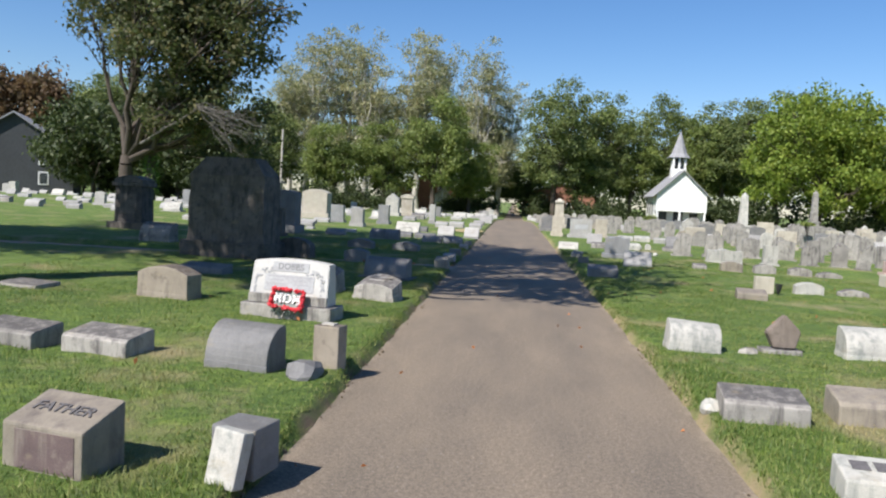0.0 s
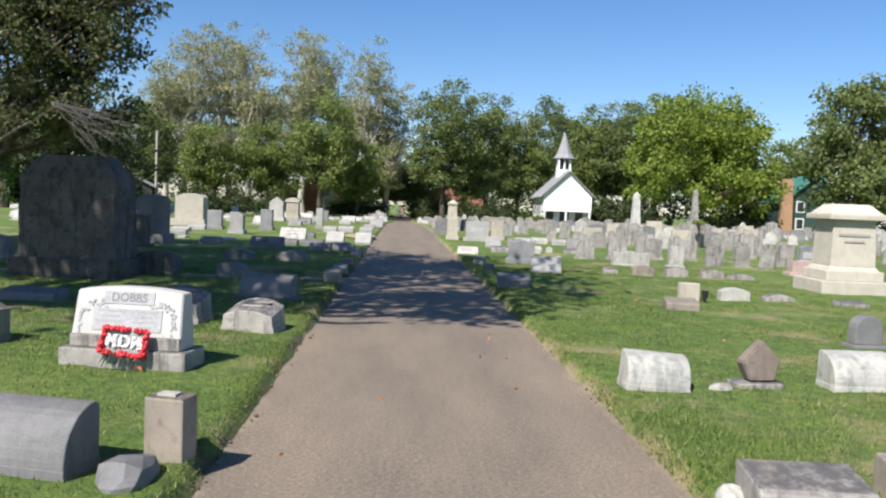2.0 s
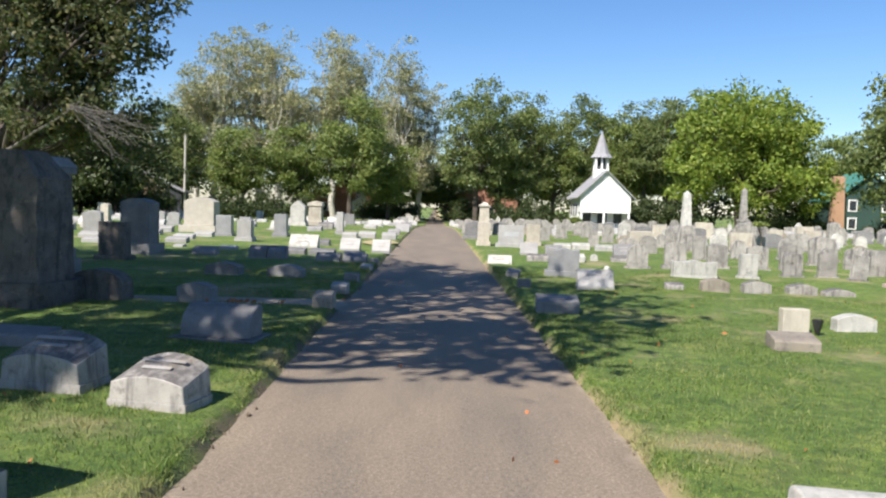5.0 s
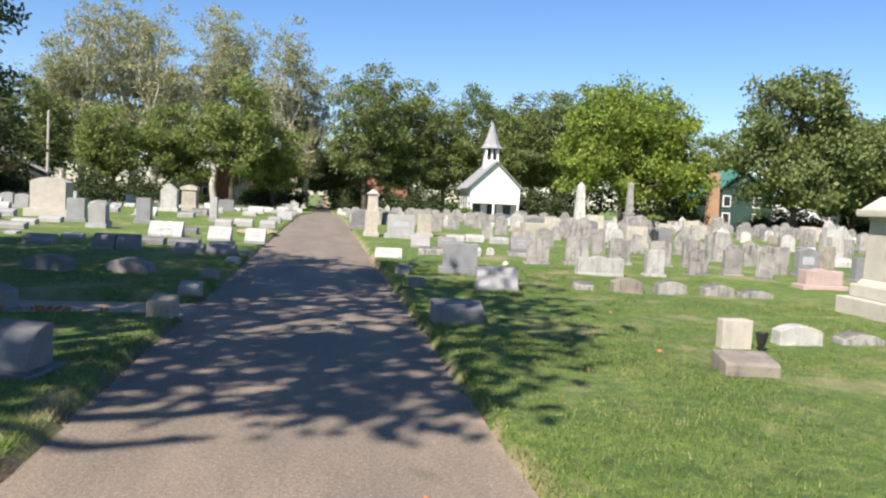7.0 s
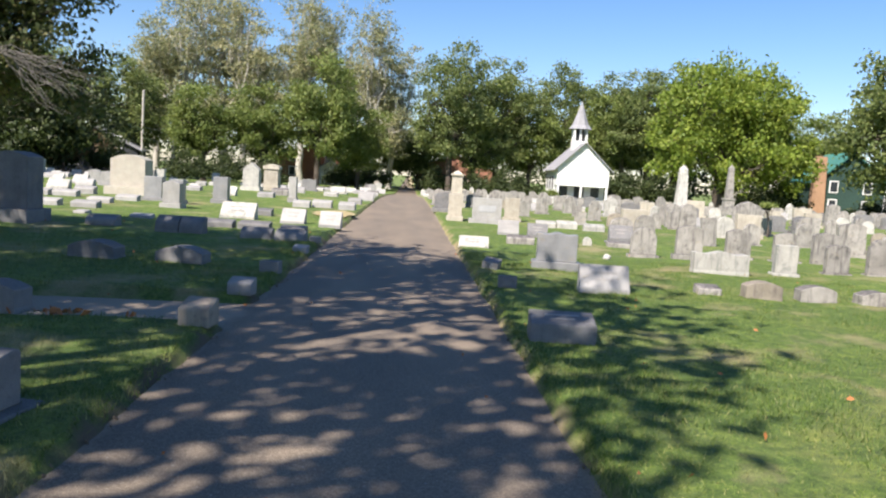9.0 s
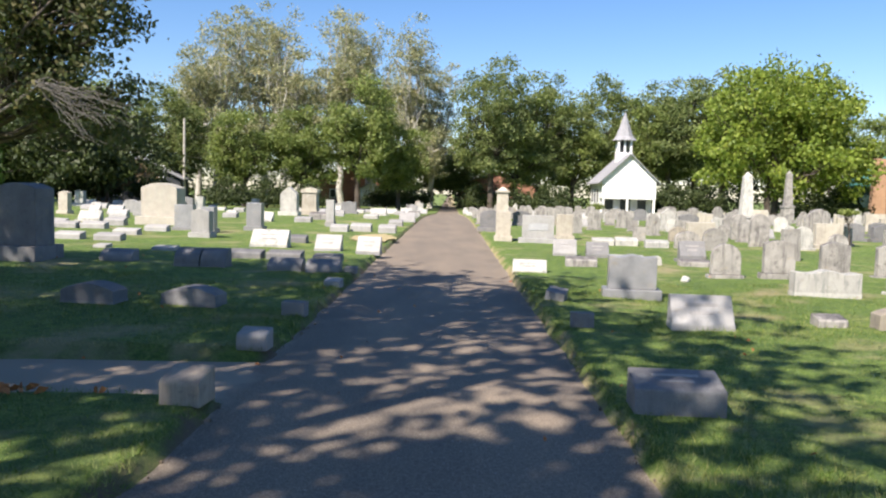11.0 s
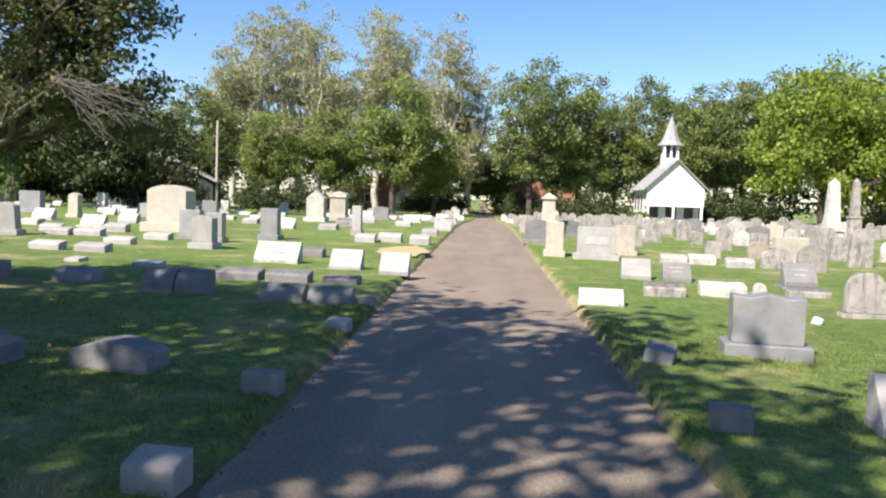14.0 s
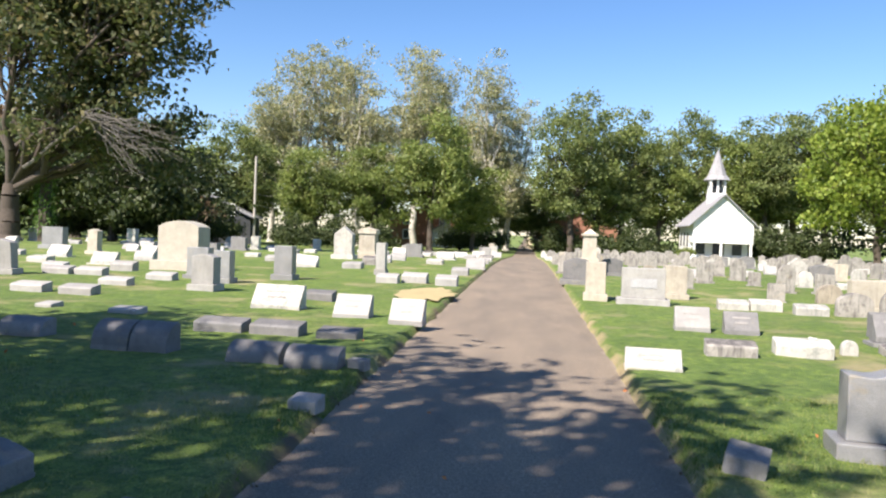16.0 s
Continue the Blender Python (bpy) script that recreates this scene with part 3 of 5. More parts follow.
def dobbs_monument():
    x, y = -2.54, 8.66
    root = empty("family_monument", x, y + 0.2, lawn_z(x, y) - 0.02, -9)
    tagged(root, "white granite family monument with carved name and flowers", "gravestone")
    part("plinth", box_bm(1.10, 0.40, 0.17, bev=0.02), OLDMARBLE, root, "rough-edged pale granite plinth")
    a, hh = 0.46, 0.50
    b = bmesh.new()
    rings = []
    for yy0, yy1 in ((-0.15, -0.045), (0.13, 0.115)):
        ring = []
        for u, z in [(-a - 0.02, 0.0), (a + 0.02, 0.0)] + [(a * (1 - 2 * i / 10), hh - 0.035 * (1 - 2 * i / 10) ** 2) for i in range(11)]:
            ring.append(b.verts.new((u, yy0 + (yy1 - yy0) * z / hh, 0.17 + z)))
        rings.append(ring)
    b.faces.new(rings[0])
    b.faces.new(rings[1][::-1])
    n = len(rings[0])
    for i in range(n):
        j = (i + 1) % n
        b.faces.new((rings[0][j], rings[0][i], rings[1][i], rings[1][j]))
    bmesh.ops.recalc_face_normals(b, faces=list(b.faces))
    bmesh.ops.bevel(b, geom=[e for e in b.edges if e.calc_face_angle(0) > 0.5], offset=0.008, segments=2, affect="EDGES")
    part("die", b, WHITEGRANITE, root)
    lean = 90 - math.degrees(math.atan2(0.105, 0.50))

    def on_face(u, z, off=0.003):
        yy = -0.15 + 0.105 * z / hh
        return pose(u, yy - off, 0.17 + z, lean, 0, 0)

    band = part("name_panel", box_bm(0.44, 0.105, 0.006, -0.003, bev=0.002), CARVED, root, "pale sunken name panel")
    band.matrix_local = on_face(0.0, 0.415)
    lettering("DOBBS", 0.100, DARKLETTER, root, on_face(0.0, 0.415, 0.006), 0.003, label="engraved block capitals of the family name")
    part("rough_foot", box_bm(0.955, 0.05, 0.105, 0.172, 0, -0.128, bev=0.012), OLDMARBLE, root, "rough grey band along the foot of the face")
    pl = part("inscription_panel", box_bm(0.60, 0.185, 0.006, -0.003, bev=0.002), CARVED, root, "grey rubbed inscription panel")
    pl.matrix_local = on_face(0.0, 0.235)
    for s in (-1, 1):
        for k in range(4):
            bar = part("inscription_line", box_bm((0.24, 0.15, 0.20, 0.12)[k], 0.014, 0.004, 0, bev=0.0), PALELETTER, root)
            bar.matrix_local = on_face(s * 0.145, 0.305 - 0.042 * k, 0.004)
        rng = np.random.default_rng(40 + s)
        b = bmesh.new()
        for k in range(44):
            t = k / 43
            cx, cz = s * (0.20 + 0.21 * min(1, t * 1.6) + rng.normal(0, 0.014)), 0.355 - 0.22 * max(0, t - 0.4) / 0.6 + rng.normal(0, 0.018)
            bmesh.ops.create_icosphere(b, subdivisions=1, radius=rng.uniform(0.008, 0.018), matrix=on_face(cx, cz) @ Matrix.Diagonal((1, 1, 0.35, 1)))
        tagged(part("floral_relief", b, PALELETTER, root, "relief of carved flowers and leaves"), kind="stuff")
    return root


def flower_frame():
    """A rectangular tribute of red and white flowers leaning on the monument."""
    x, y = -2.545, 8.60
    root = empty("flower_tribute", x, y, lawn_z(x, y) + 0.115, -9, -14, 4)
    root.scale = (0.88, 0.88, 0.88)
    tagged(root, "red artificial flower frame with white flowers on wire legs", "flowers")
    rng = np.random.default_rng(5)
    b = bmesh.new()
    for k in range(170):
        s = rng.uniform(0, 4)
        e, t = int(s), (s % 1) * 2 - 1
        u, z = [(t * 0.21, 0.115), (t * 0.21, -0.115), (0.21, t * 0.115), (-0.21, t * 0.115)][e]
        bmesh.ops.create_icosphere(b, subdivisions=1, radius=rng.uniform(0.015, 0.027), matrix=pose(u + rng.normal(0, 0.008), rng.normal(-0.01, 0.012), 0.13 + z + rng.normal(0, 0.008), *rng.uniform(0, 90, 3)))
    part("red_border", b, REDPETAL, root, "ring of red flowers")
    part("backing", box_bm(0.40, 0.015, 0.22, 0.02, 0, 0.02, bev=0.004), plain_mat("grey_green_foam", (0.34, 0.36, 0.33), (0.22, 0.25, 0.22), 40, 0.9, 0.5), root, "grey-green backing board")
    lettering("MOM", 0.155, WHITEPETAL, root, pose(0, 0.006, 0.13, 90, 0, 0), 0.012, "white_lettering", "word of white flowers")
    b = bmesh.new()
    for k in range(46):
        u = rng.choice((-0.145, -0.09, -0.03, 0.03, 0.09, 0.145)) + rng.normal(0, 0.006)
        bmesh.ops.create_icosphere(b, subdivisions=1, radius=rng.uniform(0.009, 0.016), matrix=pose(u, rng.normal(-0.006, 0.004), 0.13 + rng.uniform(-0.055, 0.055), *rng.uniform(0, 90, 3)))
    tagged(part("white_bloom", b, WHITEPETAL, root, "small white flowers over the letters"), kind="stuff")
    b = bmesh.new()
    for k in range(60):
        u = rng.uniform(-0.17, 0.17)
        tube(b, (u, 0.0, 0.02), (u + rng.normal(0, 0.03), rng.normal(-0.03, 0.02), rng.uniform(-0.10, -0.03)), 0.007, 0.002, 4)
    part("greenery", b, IVY_DARK, root, "dark green artificial stems")
    for u in (-0.13, 0.0, 0.13):
        part("wire_leg", tube(bmesh.new(), (u, 0, 0.03), (u * 1.15, -0.04, -0.12), 0.005, 0.005, 6), BLACK, root)


father_stone()
stone("flat", -1.41, 4.06, 0.26, 0.245, GRANITE, 0.24, -14, where="beside a leaning fragment")
stone("flat", -1.44, 3.91, 0.18, 0.265, MARBLE, 0.09, -18, tilt=-11, lean=4, where="leaning on a grey block")
stone("roll", -2.17, 6.15, 0.57, 0.35, GRANITE, 0.29, -14)
post = stone("flat", -1.53, 6.42, 0.23, 0.35, POSTSTONE, 0.16, -14, where="at the edge of the asphalt lane")
part("mortar_patch", box_bm(0.11, 0.075, 0.018, 0.366, -0.01, 0.0, bev=0.006), FOOTING, post, "pale lump of old mortar on the top")
rock(-1.64, 6.02, 0.40, 0.26, 0.17, GRANITE, 9, "broken grey granite stump beside a brown post", name="broken_gravestone", category="gravestone")
stone("block", -3.44, 6.33, 0.66, 0.20, OLDMARBLE, 0.36, -13)
stone("block", -4.32, 6.42, 0.68, 0.19, OLDMARBLE, 0.36, -13)
stone("arch", -4.36, 9.50, 0.74, 0.40, POSTSTONE, 0.30, -13)
dobbs_monument()
flower_frame()
stone("desk", -2.83, 11.00, 0.68, 0.40, OLDMARBLE, 0.36, -12)
stone("desk", -1.89, 10.60, 0.60, 0.33, OLDMARBLE, 0.36, -13)
stone("roll", -2.19, 13.25, 0.76, 0.35, GRANITE, 0.34, -10, base=0.05)
stone("block", -6.35, 9.60, 0.66, 0.06, OLDMARBLE, 0.42, -12, where="lying flush in the grass")
stone("block", -5.05, 12.3, 0.8, 0.16, GRANITE, 0.34, -10)
stone("block", -3.95, 12.6, 0.7, 0.16, GRANITE, 0.3, -10)
stone("arch", -3.30, 16.05, 0.5, 0.26, GRANITE, 0.26, -8)
stone("round", -4.6, 15.9, 0.8, 0.42, DARKSTONE, 0.3, -8)
stone("block", -1.50, 15.95, 0.28, 0.22, BROWNSTONE, 0.26, -6, where="at the side path")
stone("block", -1.50, 17.75, 0.28, 0.17, LIGHTGRANITE, 0.20, -6, where="at the side path")
stone("flat", -1.50, 19.55, 0.27, 0.15, GRANITE, 0.17, -8, where="at the lane edge")


def big_monument(x, y, w, d, h, m, label, yaw=0, cap="step", plinths=2, die=None):
    """A tall family monument: stepped plinths, die with sunk panel, cornice and cap."""
    root = empty("monument", x, y + d / 2, lawn_z(x, y) - 0.03, yaw)
    tagged(root, label, "monument")
    z = 0.0
    for k in range(plinths):
        ph = h * (0.14 if k == 0 else 0.09)
        f = 1.0 - 0.13 * k
        part("plinth", box_bm(w * f, d * f, ph, z, bev=0.02), m, root)
        z += ph
    cap_h = h * (0.14 if cap == "step" else 0.20)
    dw, dd = w * (0.72 if die is None else die), d * (0.72 if die is None else die)
    part("die", box_bm(dw, dd, h - z - cap_h, z, taper=0.95, bev=0.015), m, root)
    part("sunk_panel", box_bm(dw * 0.62, 0.012, (h - z - cap_h) * 0.55, z + (h - z - cap_h) * 0.24, 0, -dd / 2 * 0.98 - 0.003, bev=0.003), m, root)
    zc = h - cap_h
    part("cornice", box_bm(dw * 1.14, dd * 1.14, cap_h * 0.38, zc, bev=0.02), m, root)
    if cap == "step":
        part("cap", box_bm(dw * 1.20, dd * 1.20, cap_h * 0.62, zc + cap_h * 0.38, taper=0.72, bev=0.02), m, root)
    elif cap == "gable":
        b = prism_bm([(-dw * 0.55, 0), (dw * 0.55, 0), (dw * 0.55, cap_h * 0.2), (0, cap_h * 0.62), (-dw * 0.55, cap_h * 0.2)], dd * 1.08, "y", 0.012, zc + cap_h * 0.38)
        part("cap", b, m, root)
    else:
        b = prism_bm(top_outline(dw * 1.02, cap_h * 0.62, "arch"), dd * 1.0, "y", 0.012, zc + cap_h * 0.38)
        part("cap", b, m, root)
    return root


def rough_monument():
    """A broad rock-faced block with a low hipped top on a wide rough plinth."""
    root = empty("monument", -5.74, 15.55, lawn_z(-5.74, 15.5) - 0.03, -8)
    tagged(root, "dark rock-faced family monument shaded by trees on the lawn", "monument")

    def rough(b, amount, seed):
        bmesh.ops.subdivide_edges(b, edges=list(b.edges), cuts=7, use_grid_fill=True)
        for v in b.verts:
            p = Vector((v.co.x * 4.3 + seed, v.co.y * 4.3, v.co.z * 4.3))
            v.co += Vector((noise.noise(p), noise.noise(p + Vector((9, 0, 0))), 0.6 * noise.noise(p + Vector((0, 9, 0))))) * amount
        return b

    part("plinth", rough(box_bm(1.86, 0.98, 0.34, 0, bev=0), 0.05, 1.0), DARKSTONE, root, "wide rough plinth")
    part("die", rough(box_bm(1.66, 0.76, 1.36, 0.32, taper=0.97, bev=0), 0.035, 3.0), DARKSTONE, root, "rock-faced block with paler flaked patches")
    part("cap", rough(box_bm(1.64, 0.76, 0.36, 1.66, taper=0.66, bev=0), 0.035, 5.0), DARKSTONE, root, "low hipped rough top")
    return root


def pedestal_monument():
    """The cream pedestal: two stepped plinths, moulded foot, tapering die, heavy sloping cap."""
    root = empty("monument", 8.68, 17.4, lawn_z(8.68, 17.4) - 0.03, -3)
    tagged(root, "cream stone pedestal monument with a heavy moulded cap", "monument")
    part("plinth", box_bm(1.40, 1.25, 0.28, 0, bev=0.02), CREAM, root)
    part("upper_plinth", box_bm(1.14, 1.02, 0.20, 0.28, bev=0.02), CREAM, root)
    part("foot_moulding", box_bm(1.02, 0.90, 0.08, 0.48, taper=0.90, bev=0.02), CREAM, root)
    die = part("die", box_bm(0.90, 0.80, 0.88, 0.56, taper=0.93, bev=0.012), CREAM, root)
    for k, w in enumerate((0.62, 0.40)):
        part("inscription_line", box_bm(w, 0.010, 0.05 - 0.02 * k, 1.16 - 0.12 * k, 0, -0.392 - 0.004 * k, bev=0.002), WORNLINE, die, "worn illegible raised lettering")
    part("neck", box_bm(0.88, 0.78, 0.05, 1.44, bev=0.012), CREAM, root)
    part("cornice", box_bm(1.14, 1.02, 0.11, 1.49, bev=0.03), CREAM, root)
    part("cap", box_bm(1.06, 0.94, 0.20, 1.60, taper=0.62, bev=0.02), CREAM, root, "sloping stone cap")
    return root


rough_monument()
big_monument(-7.15, 19.0, 1.10, 0.80, 2.14, GRANITE, "tall grey granite monument with panels, half in shade", -6, "step", 2, 0.78)
big_monument(-11.4, 22.0, 1.25, 0.9, 1.60, DARKSTONE, "dark granite monument on a rough plinth in shade", -6, "arch", 1, 0.72)
stone("arch", -7.45, 24.6, 0.76, 1.38, GRANITE, 0.55, -6, base=0.28)
pedestal_monument()
stone("flat", -7.2, 22.6, 0.62, 0.85, DARKSTONE, 0.3, -6, base=0.12)
stone("roll", -8.6, 18.0, 0.8, 0.45, OLDMARBLE, 0.4, -6)

# right of the lane, first stretch
stone("roll", 1.83, 8.36, 0.53, 0.295, MARBLE, 0.27, 2, lean=4.5)
BROWNFRAG = stone_mat("dark_brown_sandstone", (0.24, 0.20, 0.17), (0.13, 0.105, 0.09), (0.07, 0.06, 0.055), 0.25, 0.5)
b = bmesh.new()
v = [b.verts.new((u, side * (0.07 - 0.05 * z), z)) for side in (-1, 1) for u, z in ((-0.18, 0.18), (-0.10, 0.02), (0.12, 0.02), (0.17, 0.20), (0.0, 0.37))]
for f in ((0, 1, 2, 3, 4), (9, 8, 7, 6, 5), (0, 5, 6, 1), (1, 6, 7, 2), (2, 7, 8, 3), (3, 8, 9, 4), (4, 9, 5, 0)):
    b.faces.new([v[i] for i in f])
bmesh.ops.recalc_face_normals(b, faces=list(b.faces))
bmesh.ops.bevel(b, geom=list(b.edges), offset=0.012, segments=2, affect="EDGES")
piece = empty("gravestone", 2.77, 8.64, lawn_z(2.77, 8.6) - 0.02, 4)
tagged(piece, "broken pointed brown gravestone propped on a flat slab", "gravestone")
part("slab", box_bm(0.40, 0.22, 0.07, bev=0.012), OLDMARBLE, piece, "grey marble foot slab")
ob = part("fragment", b, BROWNFRAG, piece, "dark brown broken stone point")
ob.location = (0.02, 0, 0.06)
rock(2.42, 8.44, 0.22, 0.15, 0.10, OLDMARBLE, 12, "small pale stone lump half sunk in grass")
stone("roll", 3.66, 8.46, 0.57, 0.31, MARBLE, 0.30, 0)
stone("block", 1.74, 5.74, 0.57, 0.195, OLDMARBLE, 0.36, -5)
rock(1.42, 5.95, 0.18, 0.16, 0.12, MARBLE, 14, "rough white stone lump beside a grave marker")
stone("block", 2.56, 5.85, 0.60, 0.22, BROWNSTONE, 0.34, -4)
jan = stone("lectern", 1.92, 4.36, 0.46, 0.18, MARBLE, 0.26, -6, text="-")
for k in range(3):
    ob = part("lettering_bar", box_bm(0.09, 0.09, 0.005, 0, bev=0.0), LETTER, jan, "dark illegible cut letters")
    ob.matrix_local = pose(-0.12 + 0.12 * k, 0.02, 0.176, 12)
stone("flat", 4.57, 14.85, 0.33, 0.30, TANSTONE, 0.16, -3)
stone("block", 3.99, 13.50, 0.48, 0.16, BROWNSTONE, 0.42, -10)
stone("arch", 5.45, 15.05, 0.50, 0.22, MARBLE, 0.2, -3)
stone("arch", 6.30, 15.15, 0.50, 0.13, OLDMARBLE, 0.24, -3)
stone("round", 5.10, 10.75, 0.34, 0.38, GRANITE, 0.16, 4, base=0.06)
stone("block", 7.3, 14.6, 0.5, 0.10, OLDMARBLE, 0.3, 0)
vase = empty("flower_vase", 4.78, 14.75, lawn_z(4.78, 14.75))
tagged(vase, "dark empty cemetery flower vase beside a tan stone", "vase")
part("cone", tube(tube(bmesh.new(), (0, 0, 0), (0, 0, 0.08), 0.02, 0.045, 10), (0, 0, 0.08), (0, 0, 0.19), 0.045, 0.07, 10), BLACK, vase)

# right of the lane, second and third stretch
stone("lectern", 1.78, 16.02, 0.60, 0.24, GRANITE, 0.34, -4)
stone("slant", 2.98, 19.22, 0.66, 0.36, LIGHTGRANITE, 0.30, -5)
stone("serp", 2.80, 21.70, 0.66, 0.61, POLISHED, 0.26, -8, base=0.15)
stone("flat", 1.66, 19.1, 0.25, 0.16, GRANITE, 0.2, -8, tilt=-4)
stone("lectern", 1.66, 21.15, 0.26, 0.17, GRANITE, 0.22, -20, lean=8)
stone("slant", 1.71, 25.0, 0.62, 0.22, MARBLE, 0.26, -5)
stone("block", 2.86, 26.2, 0.62, 0.20, OLDMARBLE, 0.26, -5)
stone("block", 3.84, 26.5, 0.70, 0.22, MARBLE, 0.28, -5)
stone("round", 4.50, 26.8, 0.20, 0.21, MARBLE, 0.12, -3)
stone("slant", 2.92, 28.8, 0.54, 0.38, LIGHTGRANITE, 0.28, -5)
stone("slant", 3.68, 28.8, 0.52, 0.34, GRANITE, 0.28, -5)
stone("flat", 2.80, 33.3, 0.92, 0.80, LIGHTGRANITE, 0.3, -4, base=0.16, panel=True)
stone("flat", 3.88, 35.4, 0.52, 0.80, TANSTONE, 0.3, -4, base=0.14)
stone("flat", 1.83, 33.9, 0.44, 0.86, TANSTONE, 0.4, -3, base=0.16)
stone("block", 4.66, 33.1, 0.62, 0.22, MARBLE, 0.3, -4)
stone("block", 5.33, 33.1, 0.64, 0.24, MARBLE, 0.3, -4)
stone("block", 6.05, 32.5, 0.64, 0.22, MARBLE, 0.3, -4)
stone("round", 6.95, 32.7, 0.70, 0.48, OLDMARBLE, 0.2, -3)
stone("block", 4.53, 19.55, 0.32, 0.14, OLDMARBLE, 0.26, -3)
stone("arch", 5.27, 19.50, 0.50, 0.24, BROWNSTONE, 0.24, -4)
stone("arch", 6.07, 19.55, 0.50, 0.22, OLDMARBLE, 0.24, -3)
stone("arch", 6.86, 19.4, 0.50, 0.20, OLDMARBLE, 0.28, -3)
stone("arch", 7.5, 19.3, 0.54, 0.13, OLDMARBLE, 0.28, -3)
stone("serp", 5.86, 22.40, 0.96, 0.40, MARBLE, 0.26, -4)
stone("flat", 7.24, 22.85, 0.40, 0.56, MARBLE, 0.16, -3, base=0.07)
stone("round", 5.20, 24.8, 0.52, 0.62, OLDMARBLE, 0.14, -4, base=0.08)
stone("arch", 6.18, 24.85, 0.54, 0.70, OLDMARBLE, 0.16, -4, base=0.12)
stone("arch", 7.46, 25.4, 0.52, 0.65, OLDMARBLE, 0.16, -3, base=0.08)
stone("slant", 5.62, 28.0, 0.56, 0.46, GRANITE, 0.28, -3, base=0.08)
stone("arch", 8.52, 25.4, 0.54, 0.64, OLDMARBLE, 0.15, -3, base=0.06)
stone("arch", 8.52, 23.4, 0.44, 0.57, OLDMARBLE, 0.14, -2, base=0.05)
stone("arch", 9.45, 25.5, 0.56, 0.70, OLDMARBLE, 0.15, -3)
stone("shoulder", 9.40, 23.5, 0.42, 0.70, OLDMARBLE, 0.14, -2, base=0.05)
stone("flat", 9.76, 22.8, 0.36, 0.58, OLDMARBLE, 0.13, 3, base=0.05, lean=5)
stone("flat", 11.1, 24.4, 0.50, 0.66, OLDMARBLE, 0.16, -2)
stone("gable", 11.45, 23.8, 0.48, 0.70, POLISHED, 0.2, -2, base=0.10, panel=True)
stone("serp", 10.05, 21.2, 0.78, 0.40, PINKSTONE, 0.3, -3, base=0.10)
stone("flat", 12.45, 23.2, 0.40, 0.56, POLISHED, 0.2, -2, base=0.08)
stone("flat", 13.9, 26.6, 0.52, 0.64, BROWNSTONE, 0.15, -2)
stone("round", 11.64, 26.6, 0.34, 0.58, OLDMARBLE, 0.13, -2)
stone("block", 5.38, 27.0, 0.66, 0.13, OLDMARBLE, 0.3, -4)
stone("slant", 5.98, 29.0, 0.52, 0.40, GRANITE, 0.28, -3)
stone("round", 7.46, 32.0, 0.62, 0.62, OLDMARBLE, 0.16, -3)
stone("round", 9.52, 34.1, 0.56, 0.98, OLDMARBLE, 0.16, -3)
stone("round", 10.36, 38.0, 0.52, 0.90, OLDMARBLE, 0.16, -2)
stone("round", 7.56, 35.7, 0.58, 0.48, BROWNSTONE, 0.16, -2)
stone("point", 9.55, 43.9, 0.60, 0.95, MARBLE, 0.3, -2, base=0.15)
stone("flat", 8.24, 29.0, 0.40, 0.75, OLDMARBLE, 0.15, 2, lean=-3)
stone("round", 9.92, 30.2, 0.48, 0.60, OLDMARBLE, 0.15, -2, base=0.06)
rock(4.25, 24.0, 0.2, 0.16, 0.13, MARBLE, 31, "small white round stone on the lawn", name="white_stone")
rock(4.35, 27.6, 0.22, 0.18, 0.18, MARBLE, 32, "small white stone standing in the grass", name="white_stone")

# left of the lane, second and third stretch
stone("arch", -4.00, 19.95, 0.66, 0.24, GRANITE, 0.34, -6)
stone("arch", -2.82, 20.00, 0.68, 0.22, GRANITE, 0.34, -6)
stone("roll", -4.36, 24.4, 0.46, 0.32, GRANITE, 0.3, -6)
stone("roll", -3.88, 24.35, 0.46, 0.32, GRANITE, 0.3, -6)
stone("block", -3.83, 26.15, 0.70, 0.18, GRANITE, 0.32, -5)
stone("block", -3.03, 26.1, 0.70, 0.18, GRANITE, 0.32, -5)
stone("block", -2.16, 26.0, 0.56, 0.14, GRANITE, 0.30, -5)
stone("roll", -2.57, 24.05, 0.60, 0.20, GRANITE, 0.28, -5)
stone("roll", -1.90, 23.9, 0.58, 0.21, GRANITE, 0.28, -5)
stone("flat", -1.44, 24.0, 0.20, 0.10, GRANITE, 0.16, -8, where="at the lane edge")
stone("lectern", -1.46, 22.15, 0.25, 0.12, LIGHTGRANITE, 0.18, -12, where="at the lane edge")
stone("roll", -5.85, 24.95, 0.62, 0.22, GRANITE, 0.3, -5)
stone("slant", -4.06, 29.2, 0.90, 0.42, MARBLE, 0.34, -5)
stone("block", -3.80, 31.0, 0.6, 0.2, GRANITE, 0.3, -5)
stone("slant", -2.52, 28.35, 0.60, 0.37, LIGHTGRANITE, 0.3, -5)
stone("slant", -1.55, 27.85, 0.53, 0.38, LIGHTGRANITE, 0.3, -5)
stone("arch", -9.95, 37.9, 1.30, 1.46, CREAM, 0.7, -5, base=0.30)
stone("flat", -8.2, 35.3, 0.60, 0.80, POLISHED, 0.3, -4, base=0.12)
stone("arch", -6.55, 31.85, 0.50, 0.78, LIGHTGRANITE, 0.34, -4, base=0.16)
stone("flat", -7.1, 34.2, 0.42, 0.78, POLISHED, 0.3, -4, base=0.14)
stone("flat", -6.15, 36.0, 0.50, 0.90, POLISHED, 0.34, -4, base=0.16)
